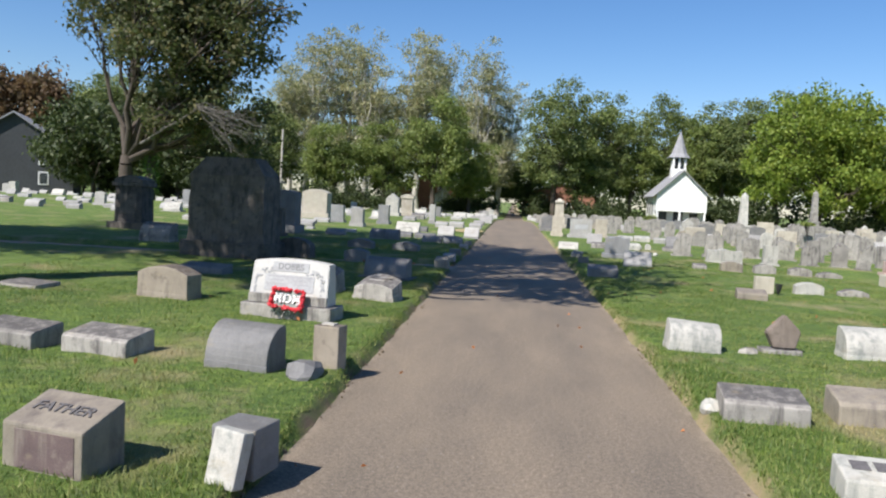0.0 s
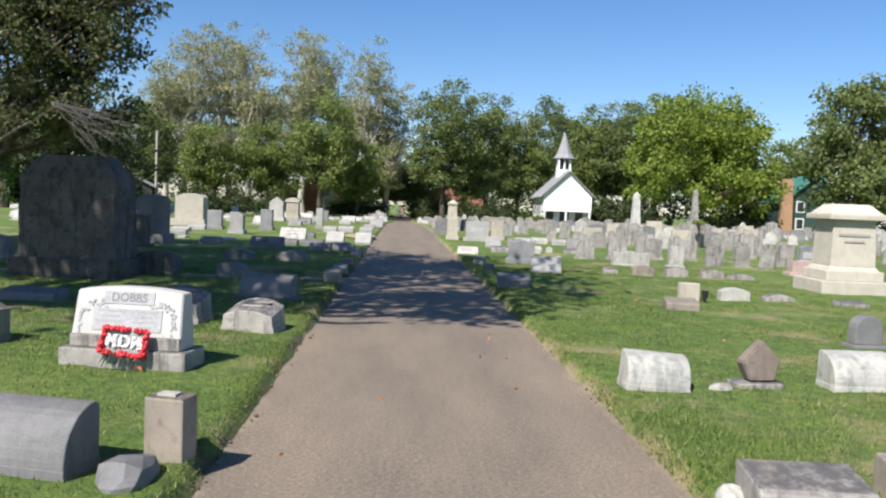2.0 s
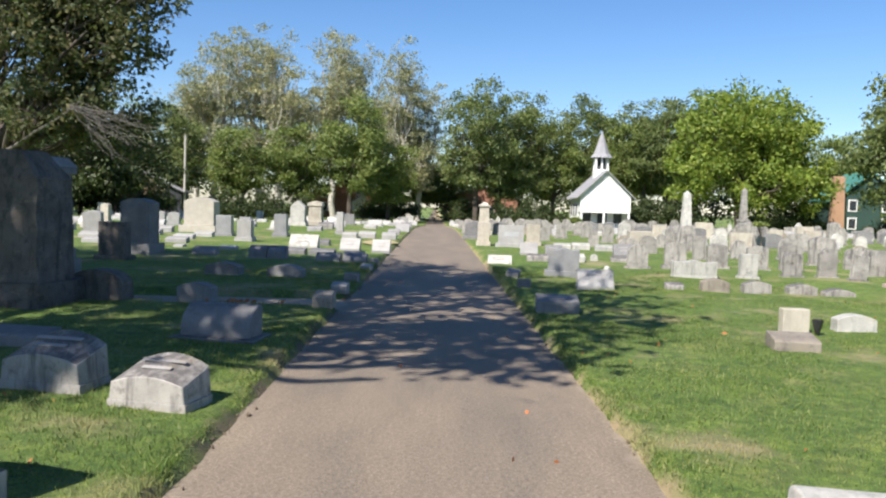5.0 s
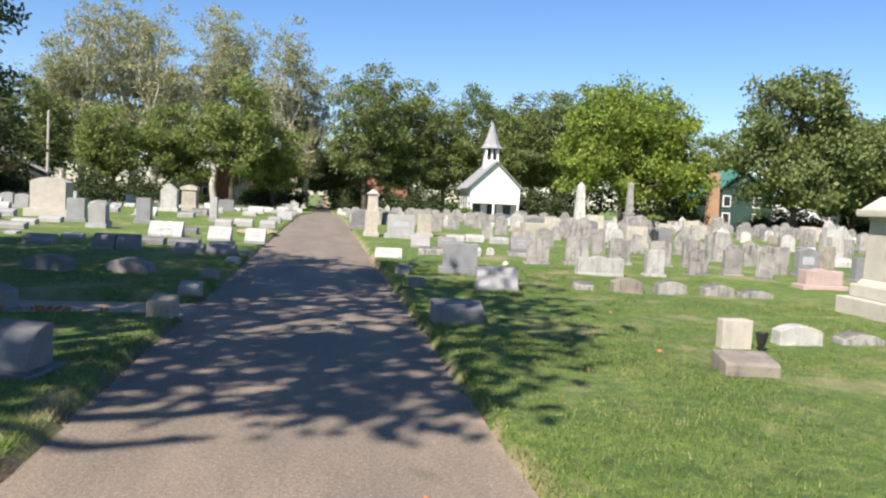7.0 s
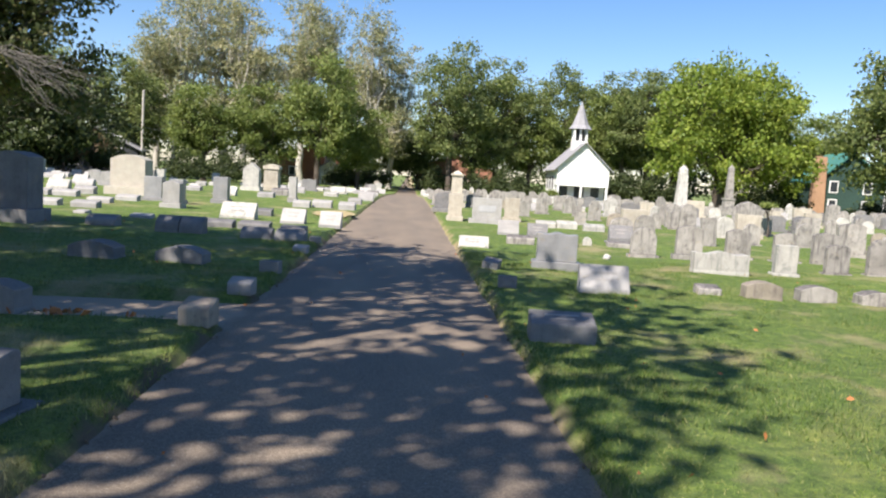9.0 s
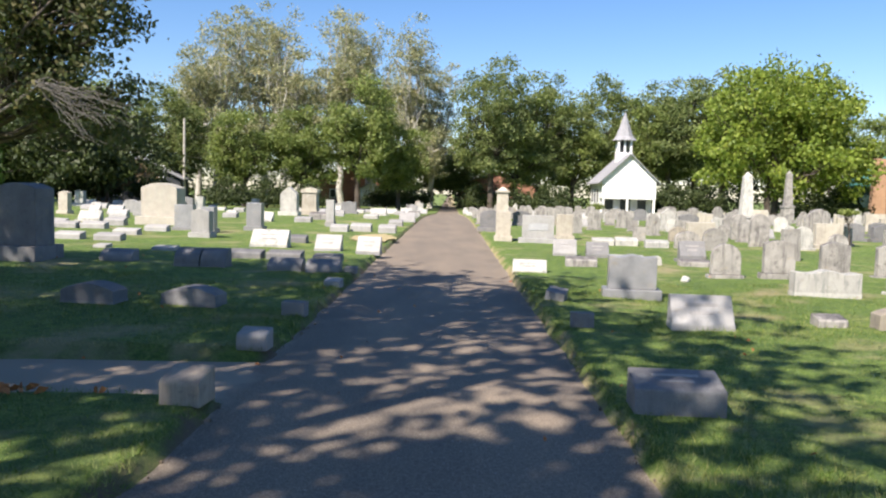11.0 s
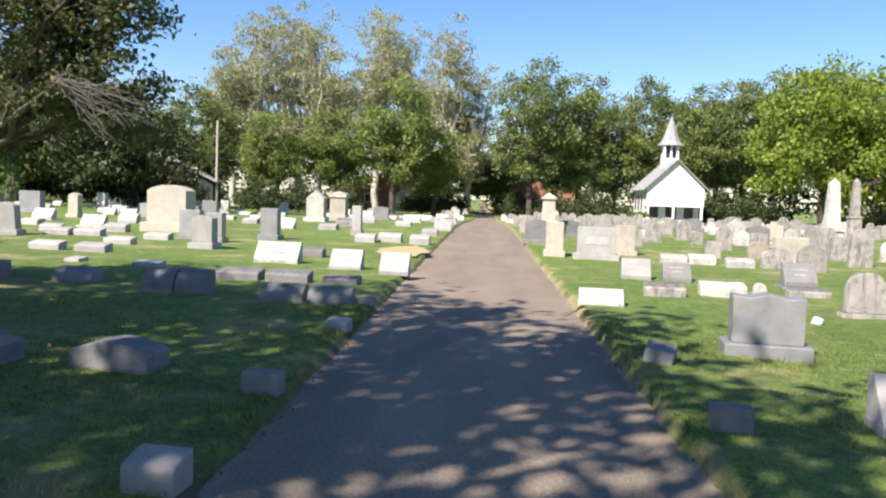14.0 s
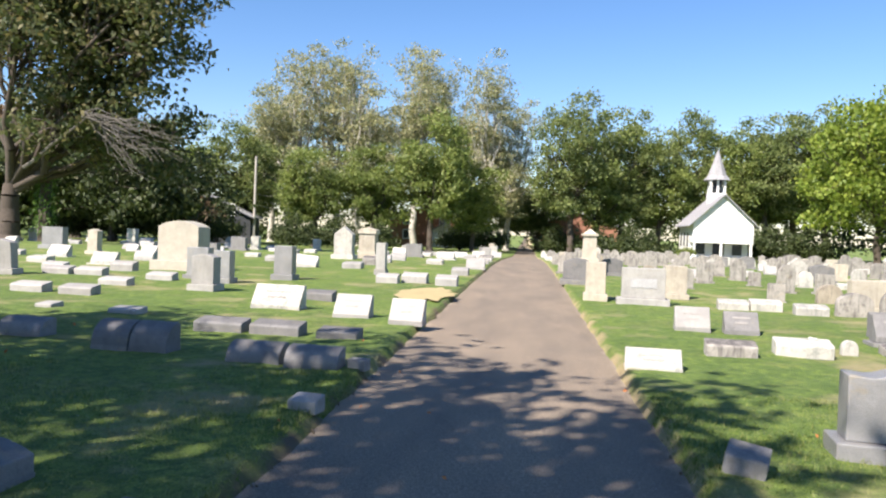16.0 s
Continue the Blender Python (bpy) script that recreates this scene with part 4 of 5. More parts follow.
stone("point", -8.05, 50.4, 0.85, 1.48, MARBLE, 0.5, -4, base=0.22)
big_monument(-7.3, 52.0, 1.0, 0.8, 1.52, TANSTONE, "tan stone monument with a moulded gabled cap", -4, "gable", 2, 0.8)
stone("flat", -4.25, 39.7, 0.30, 1.00, LIGHTGRANITE, 0.28, -3, base=0.2)
for (xx, yy, ww, hh) in ((-8.27, 30.0, 0.7, 0.2), (-9.33, 30.1, 0.7, 0.2), (-8.76, 32.2, 0.7, 0.18), (-10.84, 34.7, 0.8, 0.22), (-11.66, 34.6, 0.75, 0.22), (-11.0, 36.6, 0.7, 0.28),
                         (-8.64, 34.1, 0.7, 0.2), (-7.5, 27.9, 0.3, 0.08), (-2.77, 36.9, 0.7, 0.28), (-1.84, 36.4, 0.58, 0.28), (-3.45, 36.5, 0.6, 0.25), (-1.9, 41.2, 0.55, 0.26),
                         (-10.3, 28.6, 0.7, 0.18), (-11.6, 31.2, 0.7, 0.2), (-12.6, 29.3, 0.7, 0.2), (-5.98, 27.6, 0.5, 0.1)):
    stone("block", xx, yy, ww, hh, LIGHTGRANITE, 0.32, -4, group="low markers on the lawn")
stone("flat", -21.2, 49.0, 1.05, 1.0, POLISHED, 0.4, -4, base=0.2)


def obelisk(x, y, w, h, m, label):
    root = empty("obelisk", x, y, lawn_z(x, y) - 0.02, -4)
    tagged(root, label, "obelisk")
    part("plinth", box_bm(w, w, h * 0.08), m, root)
    part("pedestal", box_bm(w * 0.78, w * 0.78, h * 0.22, h * 0.08, taper=0.95), m, root)
    part("cornice", box_bm(w * 0.86, w * 0.86, h * 0.04, h * 0.30), m, root)
    part("shaft", box_bm(w * 0.56, w * 0.56, h * 0.60, h * 0.34, taper=0.66), m, root)
    part("tip", box_bm(w * 0.37, w * 0.37, h * 0.07, h * 0.938, taper=0.06, bev=0.004), m, root)


obelisk(11.4, 40.2, 0.78, 2.45, MARBLE, "slender white marble obelisk among the gravestones")
obelisk(25.8, 69.6, 1.0, 3.98, OLDMARBLE, "tall grey stone obelisk on a stepped pedestal")
shaft = empty("column_monument", 2.5, 44.6, lawn_z(2.5, 44.6) - 0.02, -3)
tagged(shaft, "tan stone shaft monument with a gabled cap beside the lane", "monument")
part("plinth", box_bm(0.85, 0.85, 0.25), TANSTONE, shaft)
part("pedestal", box_bm(0.66, 0.66, 0.40, 0.25), TANSTONE, shaft)
part("shaft", box_bm(0.52, 0.52, 0.82, 0.65, taper=0.9), TANSTONE, shaft)
part("cornice", box_bm(0.60, 0.60, 0.08, 1.45), TANSTONE, shaft)
part("cap", box_bm(0.50, 0.50, 0.16, 1.53, taper=0.2), TANSTONE, shaft)

# ---- rows of older stones further off ----
taken = [(o.matrix_world.translation.x, o.matrix_world.translation.y) for o in scene.objects if o.parent is None and o.type in ("EMPTY", "MESH") and abs(o.matrix_world.translation.x) < 30]
rows_rng = np.random.default_rng(77)
protos = {}


def proto(side, k):
    """One of a few stones of a far row, built once and then copied."""
    right = [("round", 0.55, 0.72, OLDMARBLE, 0.14, 0.08), ("arch", 0.60, 0.80, OLDMARBLE, 0.16, 0.10), ("flat", 0.50, 0.62, OLDMARBLE, 0.16, 0.08), ("shoulder", 0.55, 0.85, OLDMARBLE, 0.15, 0.08),
             ("round", 0.50, 0.60, MARBLE, 0.14, 0.06), ("slant", 0.60, 0.40, LIGHTGRANITE, 0.3, 0.0), ("block", 0.62, 0.22, MARBLE, 0.3, 0.0), ("arch", 0.75, 0.62, GRANITE, 0.24, 0.14),
             ("gable", 0.5, 0.95, OLDMARBLE, 0.3, 0.14), ("flat", 0.8, 0.75, TANSTONE, 0.26, 0.16), ("round", 0.6, 0.5, BROWNSTONE, 0.14, 0.0), ("point", 0.45, 1.25, MARBLE, 0.4, 0.2)]
    left = [("block", 0.65, 0.24, LIGHTGRANITE, 0.34, 0.0), ("slant", 0.62, 0.38, LIGHTGRANITE, 0.3, 0.0), ("block", 0.65, 0.20, MARBLE, 0.34, 0.0), ("slant", 0.85, 0.42, MARBLE, 0.32, 0.06),
            ("arch", 0.6, 0.7, LIGHTGRANITE, 0.24, 0.12), ("flat", 0.5, 0.85, MARBLE, 0.3, 0.14), ("serp", 0.9, 0.75, GRANITE, 0.26, 0.14), ("gable", 0.45, 1.1, TANSTONE, 0.35, 0.16),
            ("roll", 0.62, 0.3, LIGHTGRANITE, 0.3, 0.0), ("block", 0.7, 0.28, OLDMARBLE, 0.34, 0.0)]
    kinds = right if side > 0 else left
    k = k % len(kinds)
    if (side, k) not in protos:
        kd, w, h, m, d, bs = kinds[k]
        yy = 60.0 + k * 2.6
        protos[(side, k)] = stone(kd, (6.0 if side > 0 else -3.0) + 0.4 * (k % 3), yy, w, h, m, d, -3, bs, where="in crowded rows", group="far rows of gravestones")
        taken.append(((6.0 if side > 0 else -3.0) + 0.4 * (k % 3), yy))
        bpy.context.view_layer.update()
    return protos[(side, k)]


for side, k in [(1, i) for i in range(12)] + [(-1, i) for i in range(10)]:
    proto(side, k)
count, single, far_list = 0, 0, []
for side in (1, -1):
    yy = 27.5 if side > 0 else 33.5
    while yy < 98:
        far = yy * 0.62 + 4
        xx = 1.9
        while xx < far:
            near = side > 0 and xx < 10 and yy < 33 or side < 0 and xx < 12 and yy < 41 or side > 0 and xx < 4.5 and yy < 37
            px, py = side * (xx + rows_rng.uniform(-0.25, 0.25)), yy + rows_rng.uniform(-0.5, 0.5)
            chapel_near = 16 < px < 30 and py > 96
            if not near and not chapel_near and rows_rng.random() < (0.80 if side > 0 else 0.62) and all((px - a) ** 2 + (py - c) ** 2 > 0.8 for a, c in taken) and count < 520:
                if side > 0:
                    k = int(rows_rng.choice(12, p=[.15, .14, .1, .1, .1, .08, .09, .08, .04, .06, .04, .02]))
                else:
                    k = int(rows_rng.choice(10, p=[.24, .14, .16, .1, .07, .06, .05, .03, .1, .05]))
                s = rows_rng.uniform(0.85, 1.2) if side < 0 or k > 3 else rows_rng.uniform(0.7, 1.15)
                src = protos[(side, k)]
                place = pose(px, py, lawn_z(px, py) - 0.02, rows_rng.normal(0, 1.2), rows_rng.normal(0, 1.5), rows_rng.normal(-4, 4)) @ Matrix.Diagonal((s, s, s * rows_rng.uniform(0.9, 1.1), 1))
                if single < 165 and py < 58:
                    copy_thing(src, place)
                    single += 1
                else:
                    for p in src.children:
                        far_list.append((p.data, place))
                taken.append((px, py))
                count += 1
            xx += (1.15 if side > 0 else 1.5) * (1 + yy * 0.006)
        yy += 2.3 + 0.02 * yy
    single = min(single, 95)
far_bm, far_mats = bmesh.new(), []
for me, place in far_list:
    m = me.materials[0]
    if m not in far_mats:
        far_mats.append(m)
    two = me.copy()
    two.transform(place)
    two.polygons.foreach_set("material_index", [far_mats.index(m)] * len(two.polygons))
    far_bm.from_mesh(two)
    bpy.data.meshes.remove(two)
far_me = bpy.data.meshes.new("far_gravestones")
far_bm.to_mesh(far_me)
far_bm.free()
for m in far_mats:
    far_me.materials.append(m)
tagged(new("far_gravestones", far_me), "crowded distant rows of grey and white gravestones", "gravestones", kind="stuff")


# ---- chapel, houses, pole ----
def chapel():
    gz = -1.0
    root = empty("chapel", 22.7, 108.2, gz, -3)
    tagged(root, "small white wooden chapel with belfry, spire and grey shingle roof", "chapel")
    w, dpt, eave, ridge, open_h = 6.7, 11.0, 4.5, 7.7, 2.15
    b = prism_bm([(-w / 2, open_h), (w / 2, open_h), (w / 2, eave), (0, ridge), (-w / 2, eave)], 0.25, "y", 0.0)
    bmesh.ops.translate(b, vec=(0, 0.12, 0), verts=list(b.verts))
    part("gable_wall", b, WHITEPAINT, root, "white boarded gable above the porch")
    for s in (-1, 1):
        part("side_wall", box_bm(0.25, dpt - 2.6, eave, 0, s * (w / 2 - 0.125), 2.6 + (dpt - 2.6) / 2, bev=0), WHITEPAINT, root)
        part("porch_header", box_bm(0.25, 2.3, eave - open_h, open_h, s * (w / 2 - 0.125), 1.4, bev=0), WHITEPAINT, root)
        b = bmesh.new()
        L, o, th = dpt + 0.9, 0.55, 0.16
        sl = (ridge - eave) / (w / 2)
        x0, z0 = s * (w / 2 + o), eave - sl * o
        vs = [b.verts.new((xx, yy, zz + dz)) for yy in (-0.5, -0.5 + L) for xx, zz in ((0, ridge), (x0, z0)) for dz in (0.02, th)]
        for f in ((0, 1, 3, 2), (4, 6, 7, 5), (1, 5, 7, 3), (0, 2, 6, 4), (2, 3, 7, 6), (0, 4, 5, 1)):
            b.faces.new([vs[i] for i in f])
        bmesh.ops.recalc_face_normals(b, faces=list(b.faces))
        part("roof_slope", b, SHINGLE, root, "grey shingled roof slope")
        for k in range(3):
            part("side_window", box_bm(0.06, 0.8, 1.7, 1.6, s * (w / 2 + 0.01), 4.0 + 2.6 * k, bev=0.01), GLASS, root, "dark side window")
    part("back_wall", prism_bm([(-w / 2, 0), (w / 2, 0), (w / 2, eave), (0, ridge), (-w / 2, eave)], 0.25, "y", 0.0), WHITEPAINT, root).location = (0, dpt - 0.1, 0)
    part("porch_wall", box_bm(w - 0.5, 0.2, eave, 0, 0, 2.6, bev=0), WHITEPAINT, root, "white wall at the back of the porch")
    for u in (-2.1, 2.1):
        part("porch_window", box_bm(1.1, 0.08, 1.3, 0.75, u, 2.47, bev=0.01), GLASS, root, "dark porch window")
    part("porch_door", box_bm(1.3, 0.08, 2.0, 0.1, 0, 2.47, bev=0.01), DARKSIDING, root, "dark chapel door")
    for u in (-w / 2 + 0.2, -0.15, w / 2 - 0.2):
        part("porch_post", box_bm(0.26, 0.26, open_h, 0, u, 0.15, bev=0.02), WHITEPAINT, root)
    part("porch_floor", box_bm(w, 2.7, 0.12, 0, 0, 1.3, bev=0), SHINGLE, root, "grey porch floor")
    yb = 5.2
    part("belfry_base", box_bm(2.0, 2.0, 1.6, ridge - 1.1, 0, yb, bev=0.02), WHITEPAINT, root)
    for sx in (-0.8, 0.0, 0.8):
        for sy in (-0.8, 0.0, 0.8):
            if sx or sy:
                part("belfry_post", box_bm(0.26, 0.26, 1.6, ridge + 0.5, sx, yb + sy, bev=0.01), WHITEPAINT, root)
    part("belfry_core", box_bm(0.9, 0.9, 1.6, ridge + 0.5, 0, yb, bev=0), DARKSIDING, root, "dark louvred belfry inside")
    b = bmesh.new()
    prev = None
    for rr, zz in ((1.62, 0.0), (1.15, 0.55), (0.62, 2.0), (0.05, 3.75)):
        ring = [b.verts.new((rr * math.cos(math.pi / 4 * i + math.pi / 8), rr * math.sin(math.pi / 4 * i + math.pi / 8), zz)) for i in range(8)]
        if prev:
            for i in range(8):
                b.faces.new((prev[i], prev[(i + 1) % 8], ring[(i + 1) % 8], ring[i]))
        else:
            b.faces.new(ring[::-1])
        prev = ring
    b.faces.new(prev)
    part("spire", b, SHINGLE, root, "flared grey shingled spire").location = (0, yb, ridge + 2.1)


def house(x, y, w, d, eave, ridge, wall, roof, label, yaw=0, windows=((-0.25, 1.2), (0.25, 1.2), (-0.25, 3.6), (0.25, 3.6)), chimney=None):
    root = empty("house", x, y, lawn_z(x, y) - 0.1, yaw)
    tagged(root, label, "house")
    part("wall", prism_bm([(-w / 2, 0), (w / 2, 0), (w / 2, eave), (0, ridge), (-w / 2, eave)], d, "y", 0.0), wall, root)
    sl = (ridge - eave) / (w / 2)
    for s in (-1, 1):
        b = bmesh.new()
        vs = [b.verts.new((xx, yy, zz + dz)) for yy in (-d / 2 - 0.5, d / 2 + 0.5) for xx, zz in ((0, ridge + 0.02), (s * (w / 2 + 0.5), eave - sl * 0.5 + 0.02)) for dz in (0.0, 0.2)]
        for f in ((0, 1, 3, 2), (4, 6, 7, 5), (1, 5, 7, 3), (0, 2, 6, 4), (2, 3, 7, 6), (0, 4, 5, 1)):
            b.faces.new([vs[i] for i in f])
        bmesh.ops.recalc_face_normals(b, faces=list(b.faces))
        part("roof", b, roof, root)
    for u, z in windows:
        win = part("window", box_bm(1.15, 0.10, 1.6, z, u * w, -d / 2 - 0.03, bev=0.01), WHITEPAINT, root, "white window frame")
        part("pane", box_bm(0.85, 0.04, 1.3, z + 0.15, u * w, -d / 2 - 0.09, bev=0.0), GLASS, win)
    if chimney:
        part("chimney", box_bm(chimney[1], 1.0, chimney[2], 0, chimney[0], -d / 2 - 0.6, taper=0.75), TANBRICK, root, "wide tan brick chimney")


chapel()
house(58.5, 112, 8.5, 9, 5.2, 8.8, GREENSIDING, GREENROOF, "dark green house with green metal roof and brick chimney", -8, chimney=(-4.3, 1.8, 8.2))
house(-62, 92, 13, 10, 5.2, 9.6, DARKSIDING, SHINGLE, "dark grey sided house with a pale roof", 25)
house(-78, 104, 12, 10, 6, 9.5, BRICK, SHINGLE, "brick house half hidden behind trees", 10)
house(-17, 146, 12, 9, 4.0, 6.4, BRICK, SHINGLE, "red brick house behind the far trees", 4)
house(-13, 139.5, 4, 4, 2.7, 3.9, WHITEPAINT, SHINGLE, "small white porch building beyond the trees", 4, windows=((0.0, 0.8),))
house(8.5, 152, 13, 9, 4.4, 6.5, BRICK, SHINGLE, "low brick building beyond the end of the lane", 2, windows=((-0.3, 1.2), (-0.1, 1.2), (0.12, 1.2), (0.3, 1.2)))
house(-40, 112, 10, 8, 3.6, 6, DARKSIDING, SHINGLE, "low dark house among the trees", 12)
house(74, 118, 12, 9, 5, 8, WHITEPAINT, SHINGLE, "pale house beyond the cemetery", -12)
house(88, 112, 11, 9, 4, 7, BRICK, SHINGLE, "brick house far beyond the graves", -16)


def pole(x, y, h, label):
    root = empty("utility_pole", x, y, lawn_z(x, y) - 0.1)
    tagged(root, label, "pole")
    part("shaft", tube(bmesh.new(), (0, 0, 0), (0.05, 0, h), 0.19, 0.15, 10), WOODPOLE, root, shade=True)
    part("cap", tube(bmesh.new(), (0.05, 0, h), (0.05, 0, h + 0.08), 0.16, 0.02, 10), WOODPOLE, root)
    return root


pole(-34.0, 109.7, 11.1, "bare pale utility pole at the cemetery edge")
lines = empty("overhead_cable", -34.0, 109.7, lawn_z(-34, 109.7))
tagged(lines, "thin overhead utility cables strung from the pole", "cable")
for zz in (6.4, 5.0):
    b = bmesh.new()
    span = [(17.0 * t, 26.0 * t, zz - 2.6 * t * (1 - t) - 0.8 * t) for t in [i / 12 for i in range(13)]]
    for p, q in zip(span, span[1:]):
        tube(b, p, q, 0.03, 0.03, 5)
    part("wire", b, WOODPOLE, lines)
pole(-60.5, 82, 9.8, "weathered utility pole beside a dark house")

# ---- trees ----
def round_tree(x, y, h, r, m, seed, label, bark=BARK, clumps=340, per=44, leaf=0.205, bole=0.28, name="tree"):
    return tree(x, y, [(0, 0, h * 0.64, r, h * 0.33), (r * 0.45, r * 0.2, h * 0.52, r * 0.68, h * 0.26), (-r * 0.5, -r * 0.1, h * 0.50, r * 0.66, h * 0.26), (0.1 * r, -r * 0.4, h * 0.42, r * 0.6, h * 0.22)],
                h * bole, 0.02 * h, m, bark, seed, label, clumps, per, leaf, 0.52, name=name, hollow=0.35)


def copies(src, places):
    for x, y, s, sz, yaw in places:
        copy_thing(src, pose(x, y, lawn_z(x, y) - 0.1, 0, 0, yaw) @ Matrix.Diagonal((s, s, sz, 1)))


# the oak that shades the lane, beside it, and the large one at the cemetery's edge
tree(-7.8, 9.2, [(2.3, -3.2, 9.3, 1.5, 1.3), (3.2, -1.1, 9.2, 2.3, 1.3), (4.4, 2.0, 9.4, 2.6, 1.3), (1.9, 2.2, 9.6, 1.6, 1.3), (3.3, 5.5, 9.5, 2.5, 1.3), (1.8, 7.4, 9.8, 2.0, 1.3),
                 (-0.6, -3.2, 9.0, 1.8, 1.3), (-0.9, 0.6, 9.3, 3.0, 1.4), (-0.4, 4.2, 9.6, 3.0, 1.4), (-0.9, 7.4, 9.8, 2.6, 1.3)], 4.2, 0.38, LEAF_OAK, BARK, 4,
     "large shade oak beside the lane with spreading limbs", 385, 38, 0.15, 0.40, 14, hollow=0.0, knit=3)
tree(-15.5, 13.5, [(3.9, -4.0, 10.0, 3.0, 1.4), (3.9, 0.5, 10.2, 3.0, 1.4), (0.4, -4.5, 10.0, 3.2, 1.4), (0.4, 0.0, 10.3, 3.2, 1.5), (-2.6, -2.0, 10.0, 3.0, 1.4), (3.4, 4.5, 10.4, 2.6, 1.3),
                   (5.9, -2.5, 10.0, 2.4, 1.3), (-1.1, 3.5, 10.4, 2.6, 1.3)], 4.2, 0.36, LEAF_OAK, BARK, 5,
     "second shade oak standing among the graves", 640, 38, 0.155, 0.42, 12, hollow=0.0, knit=3)
oak = tree(-32, 61, [(12.4, -2, 15.0, 2.4, 1.8), (3, 0, 18.5, 6.6, 7.0), (5, -2, 13, 5.6, 5.0), (-2.0, 1, 14.5, 3.4, 4.0), (9.2, -2, 12.5, 4.2, 4.2), (6.5, -1, 8.0, 4.6, 3.4), (8.5, 0, 19.0, 5, 4.5), (11, -2, 17.0, 3.0, 2.5), (9.0, 1, 6.0, 3.4, 2.4)], 3.6, 0.56, LEAF_OAK, BARK, 11,
           "huge dark spreading oak with a forked trunk", 1080, 34, 0.20, 0.50, 18, hollow=0.1)
b = bmesh.new()
drng = np.random.default_rng(71)
limb(b, (2.0, -1.5, 4.6), (8.8, -5.6, 7.4), 0.12, 0.06, drng, 0.1, 5, 6)
for k in range(34):
    tip = (10.4 + 3.6 * drng.random(), -5.6 + drng.normal(0, 0.7), 7.0 - 3.2 * drng.random())
    limb(b, (8.8 - 0.8 * drng.random(), -5.5, 7.4 - 0.3 * drng.random()), tip, 0.035, 0.010, drng, 0.22, 5, 4)
part("dead_branch", b, DEADWOOD, oak, "fan of bare dead grey twigs")
ivy = empty("ivy_trunk", -30.3, 62, lawn_z(-30.3, 62) - 0.1)
tagged(ivy, "dead tree trunk wrapped in bright green ivy", "tree")
b = bmesh.new()
limb(b, (0, 0, 0), (0.2, 0, 5.6), 0.42, 0.25, np.random.default_rng(2), 0.05, 4, 8)
part("trunk", b, BARK, ivy)
vine = new("ivy", leaf_mesh("ivy", [(0.55 * math.cos(2.4 * i), 0.5 * math.sin(2.4 * i), 0.6 + i * 0.065) for i in range(80)], 0.16, 22, 0.09, np.random.default_rng(8), IVY))
vine.parent = ivy

syc = tree(-34.4, 125, [(0, 0, 18.5, 5.0, 9.0), (2.5, 1, 25, 3.4, 4.5), (-3, 0, 14, 4.2, 6), (2.8, -1, 10, 4.0, 5)], 9.0, 0.48, LEAF_SYC, PALEBARK, 21,
           "tall thin-leaved sycamore with pale limbs", 480, 34, 0.18, 0.50, 15, hollow=0.1, knit=3)
syc2 = tree(-24.4, 126, [(0, 0, 19, 5.2, 9.0), (-2.5, 1, 25, 3.4, 4.5), (3, 0, 14, 4.4, 6), (-2.8, -1, 9.5, 4.0, 5)], 8.0, 0.50, LEAF_SYC, PALEBARK, 22,
            "tall thin-leaved sycamore with pale limbs", 480, 34, 0.18, 0.50, 15, hollow=0.1, knit=3)
copies(syc, [(-16.5, 129, 1.0, 1.06, 80), (-29.5, 133, 1.1, 1.04, 200), (-3.0, 133, 0.9, 0.78, 310)])
copies(syc2, [(-6.0, 128, 0.95, 0.95, 120), (-12.0, 135, 1.05, 1.0, 40), (-39.5, 132, 0.95, 0.86, 250)])
green = round_tree(-12, 112, 18.3, 4.4, LEAF_MID, 31, "dense green tree behind the far graves", clumps=380)
copies(green, [(-19, 111, 0.9, 0.78, 90), (-26, 109, 0.9, 0.72, 200), (-7.0, 117, 0.8, 0.68, 300), (9.5, 122, 1.0, 0.96, 45), (18.5, 127, 1.0, 0.95, 160), (28.5, 128, 1.05, 1.0, 250), (62, 122, 1.1, 0.9, 70), (-46, 112, 1.1, 0.95, 130)])
dark = round_tree(5.8, 118, 21.6, 4.8, LEAF_DARK, 32, "tall dark green tree with open limbs", clumps=400, bole=0.34)
copies(dark, [(13.3, 125, 1.0, 0.97, 60), (23.8, 130, 1.05, 1.0, 130), (33, 128, 1.05, 0.95, 200), (38.5, 133, 1.15, 1.0, 280), (44, 135, 1.25, 1.10, 20), (50, 132, 1.1, 0.92, 90), (-38.7, 116, 1.1, 0.77, 150), (-45, 96, 1.1, 0.62, 210),
              (1.8, 142, 0.9, 0.52, 40), (-3.2, 141, 0.9, 0.55, 140), (70, 102, 1.2, 0.6, 10), (79, 108, 1.4, 0.75, 75), (-58, 110, 1.3, 0.85, 260), (-66, 118, 1.3, 0.9, 30)])
bright = tree(37.5, 100, [(0, 0, 12.6, 6.8, 5.2), (4.8, 0, 11.5, 5.2, 5.0), (-5, -1, 8, 4.2, 4.2), (6.5, -1, 6.5, 4.0, 3.4), (1, -3, 6.6, 5, 3.4)], 3.6, 0.36, LEAF_BRIGHT, BARK, 33,
              "broad bright yellow-green tree behind the obelisks", 840, 36, 0.25, 0.6, 10)
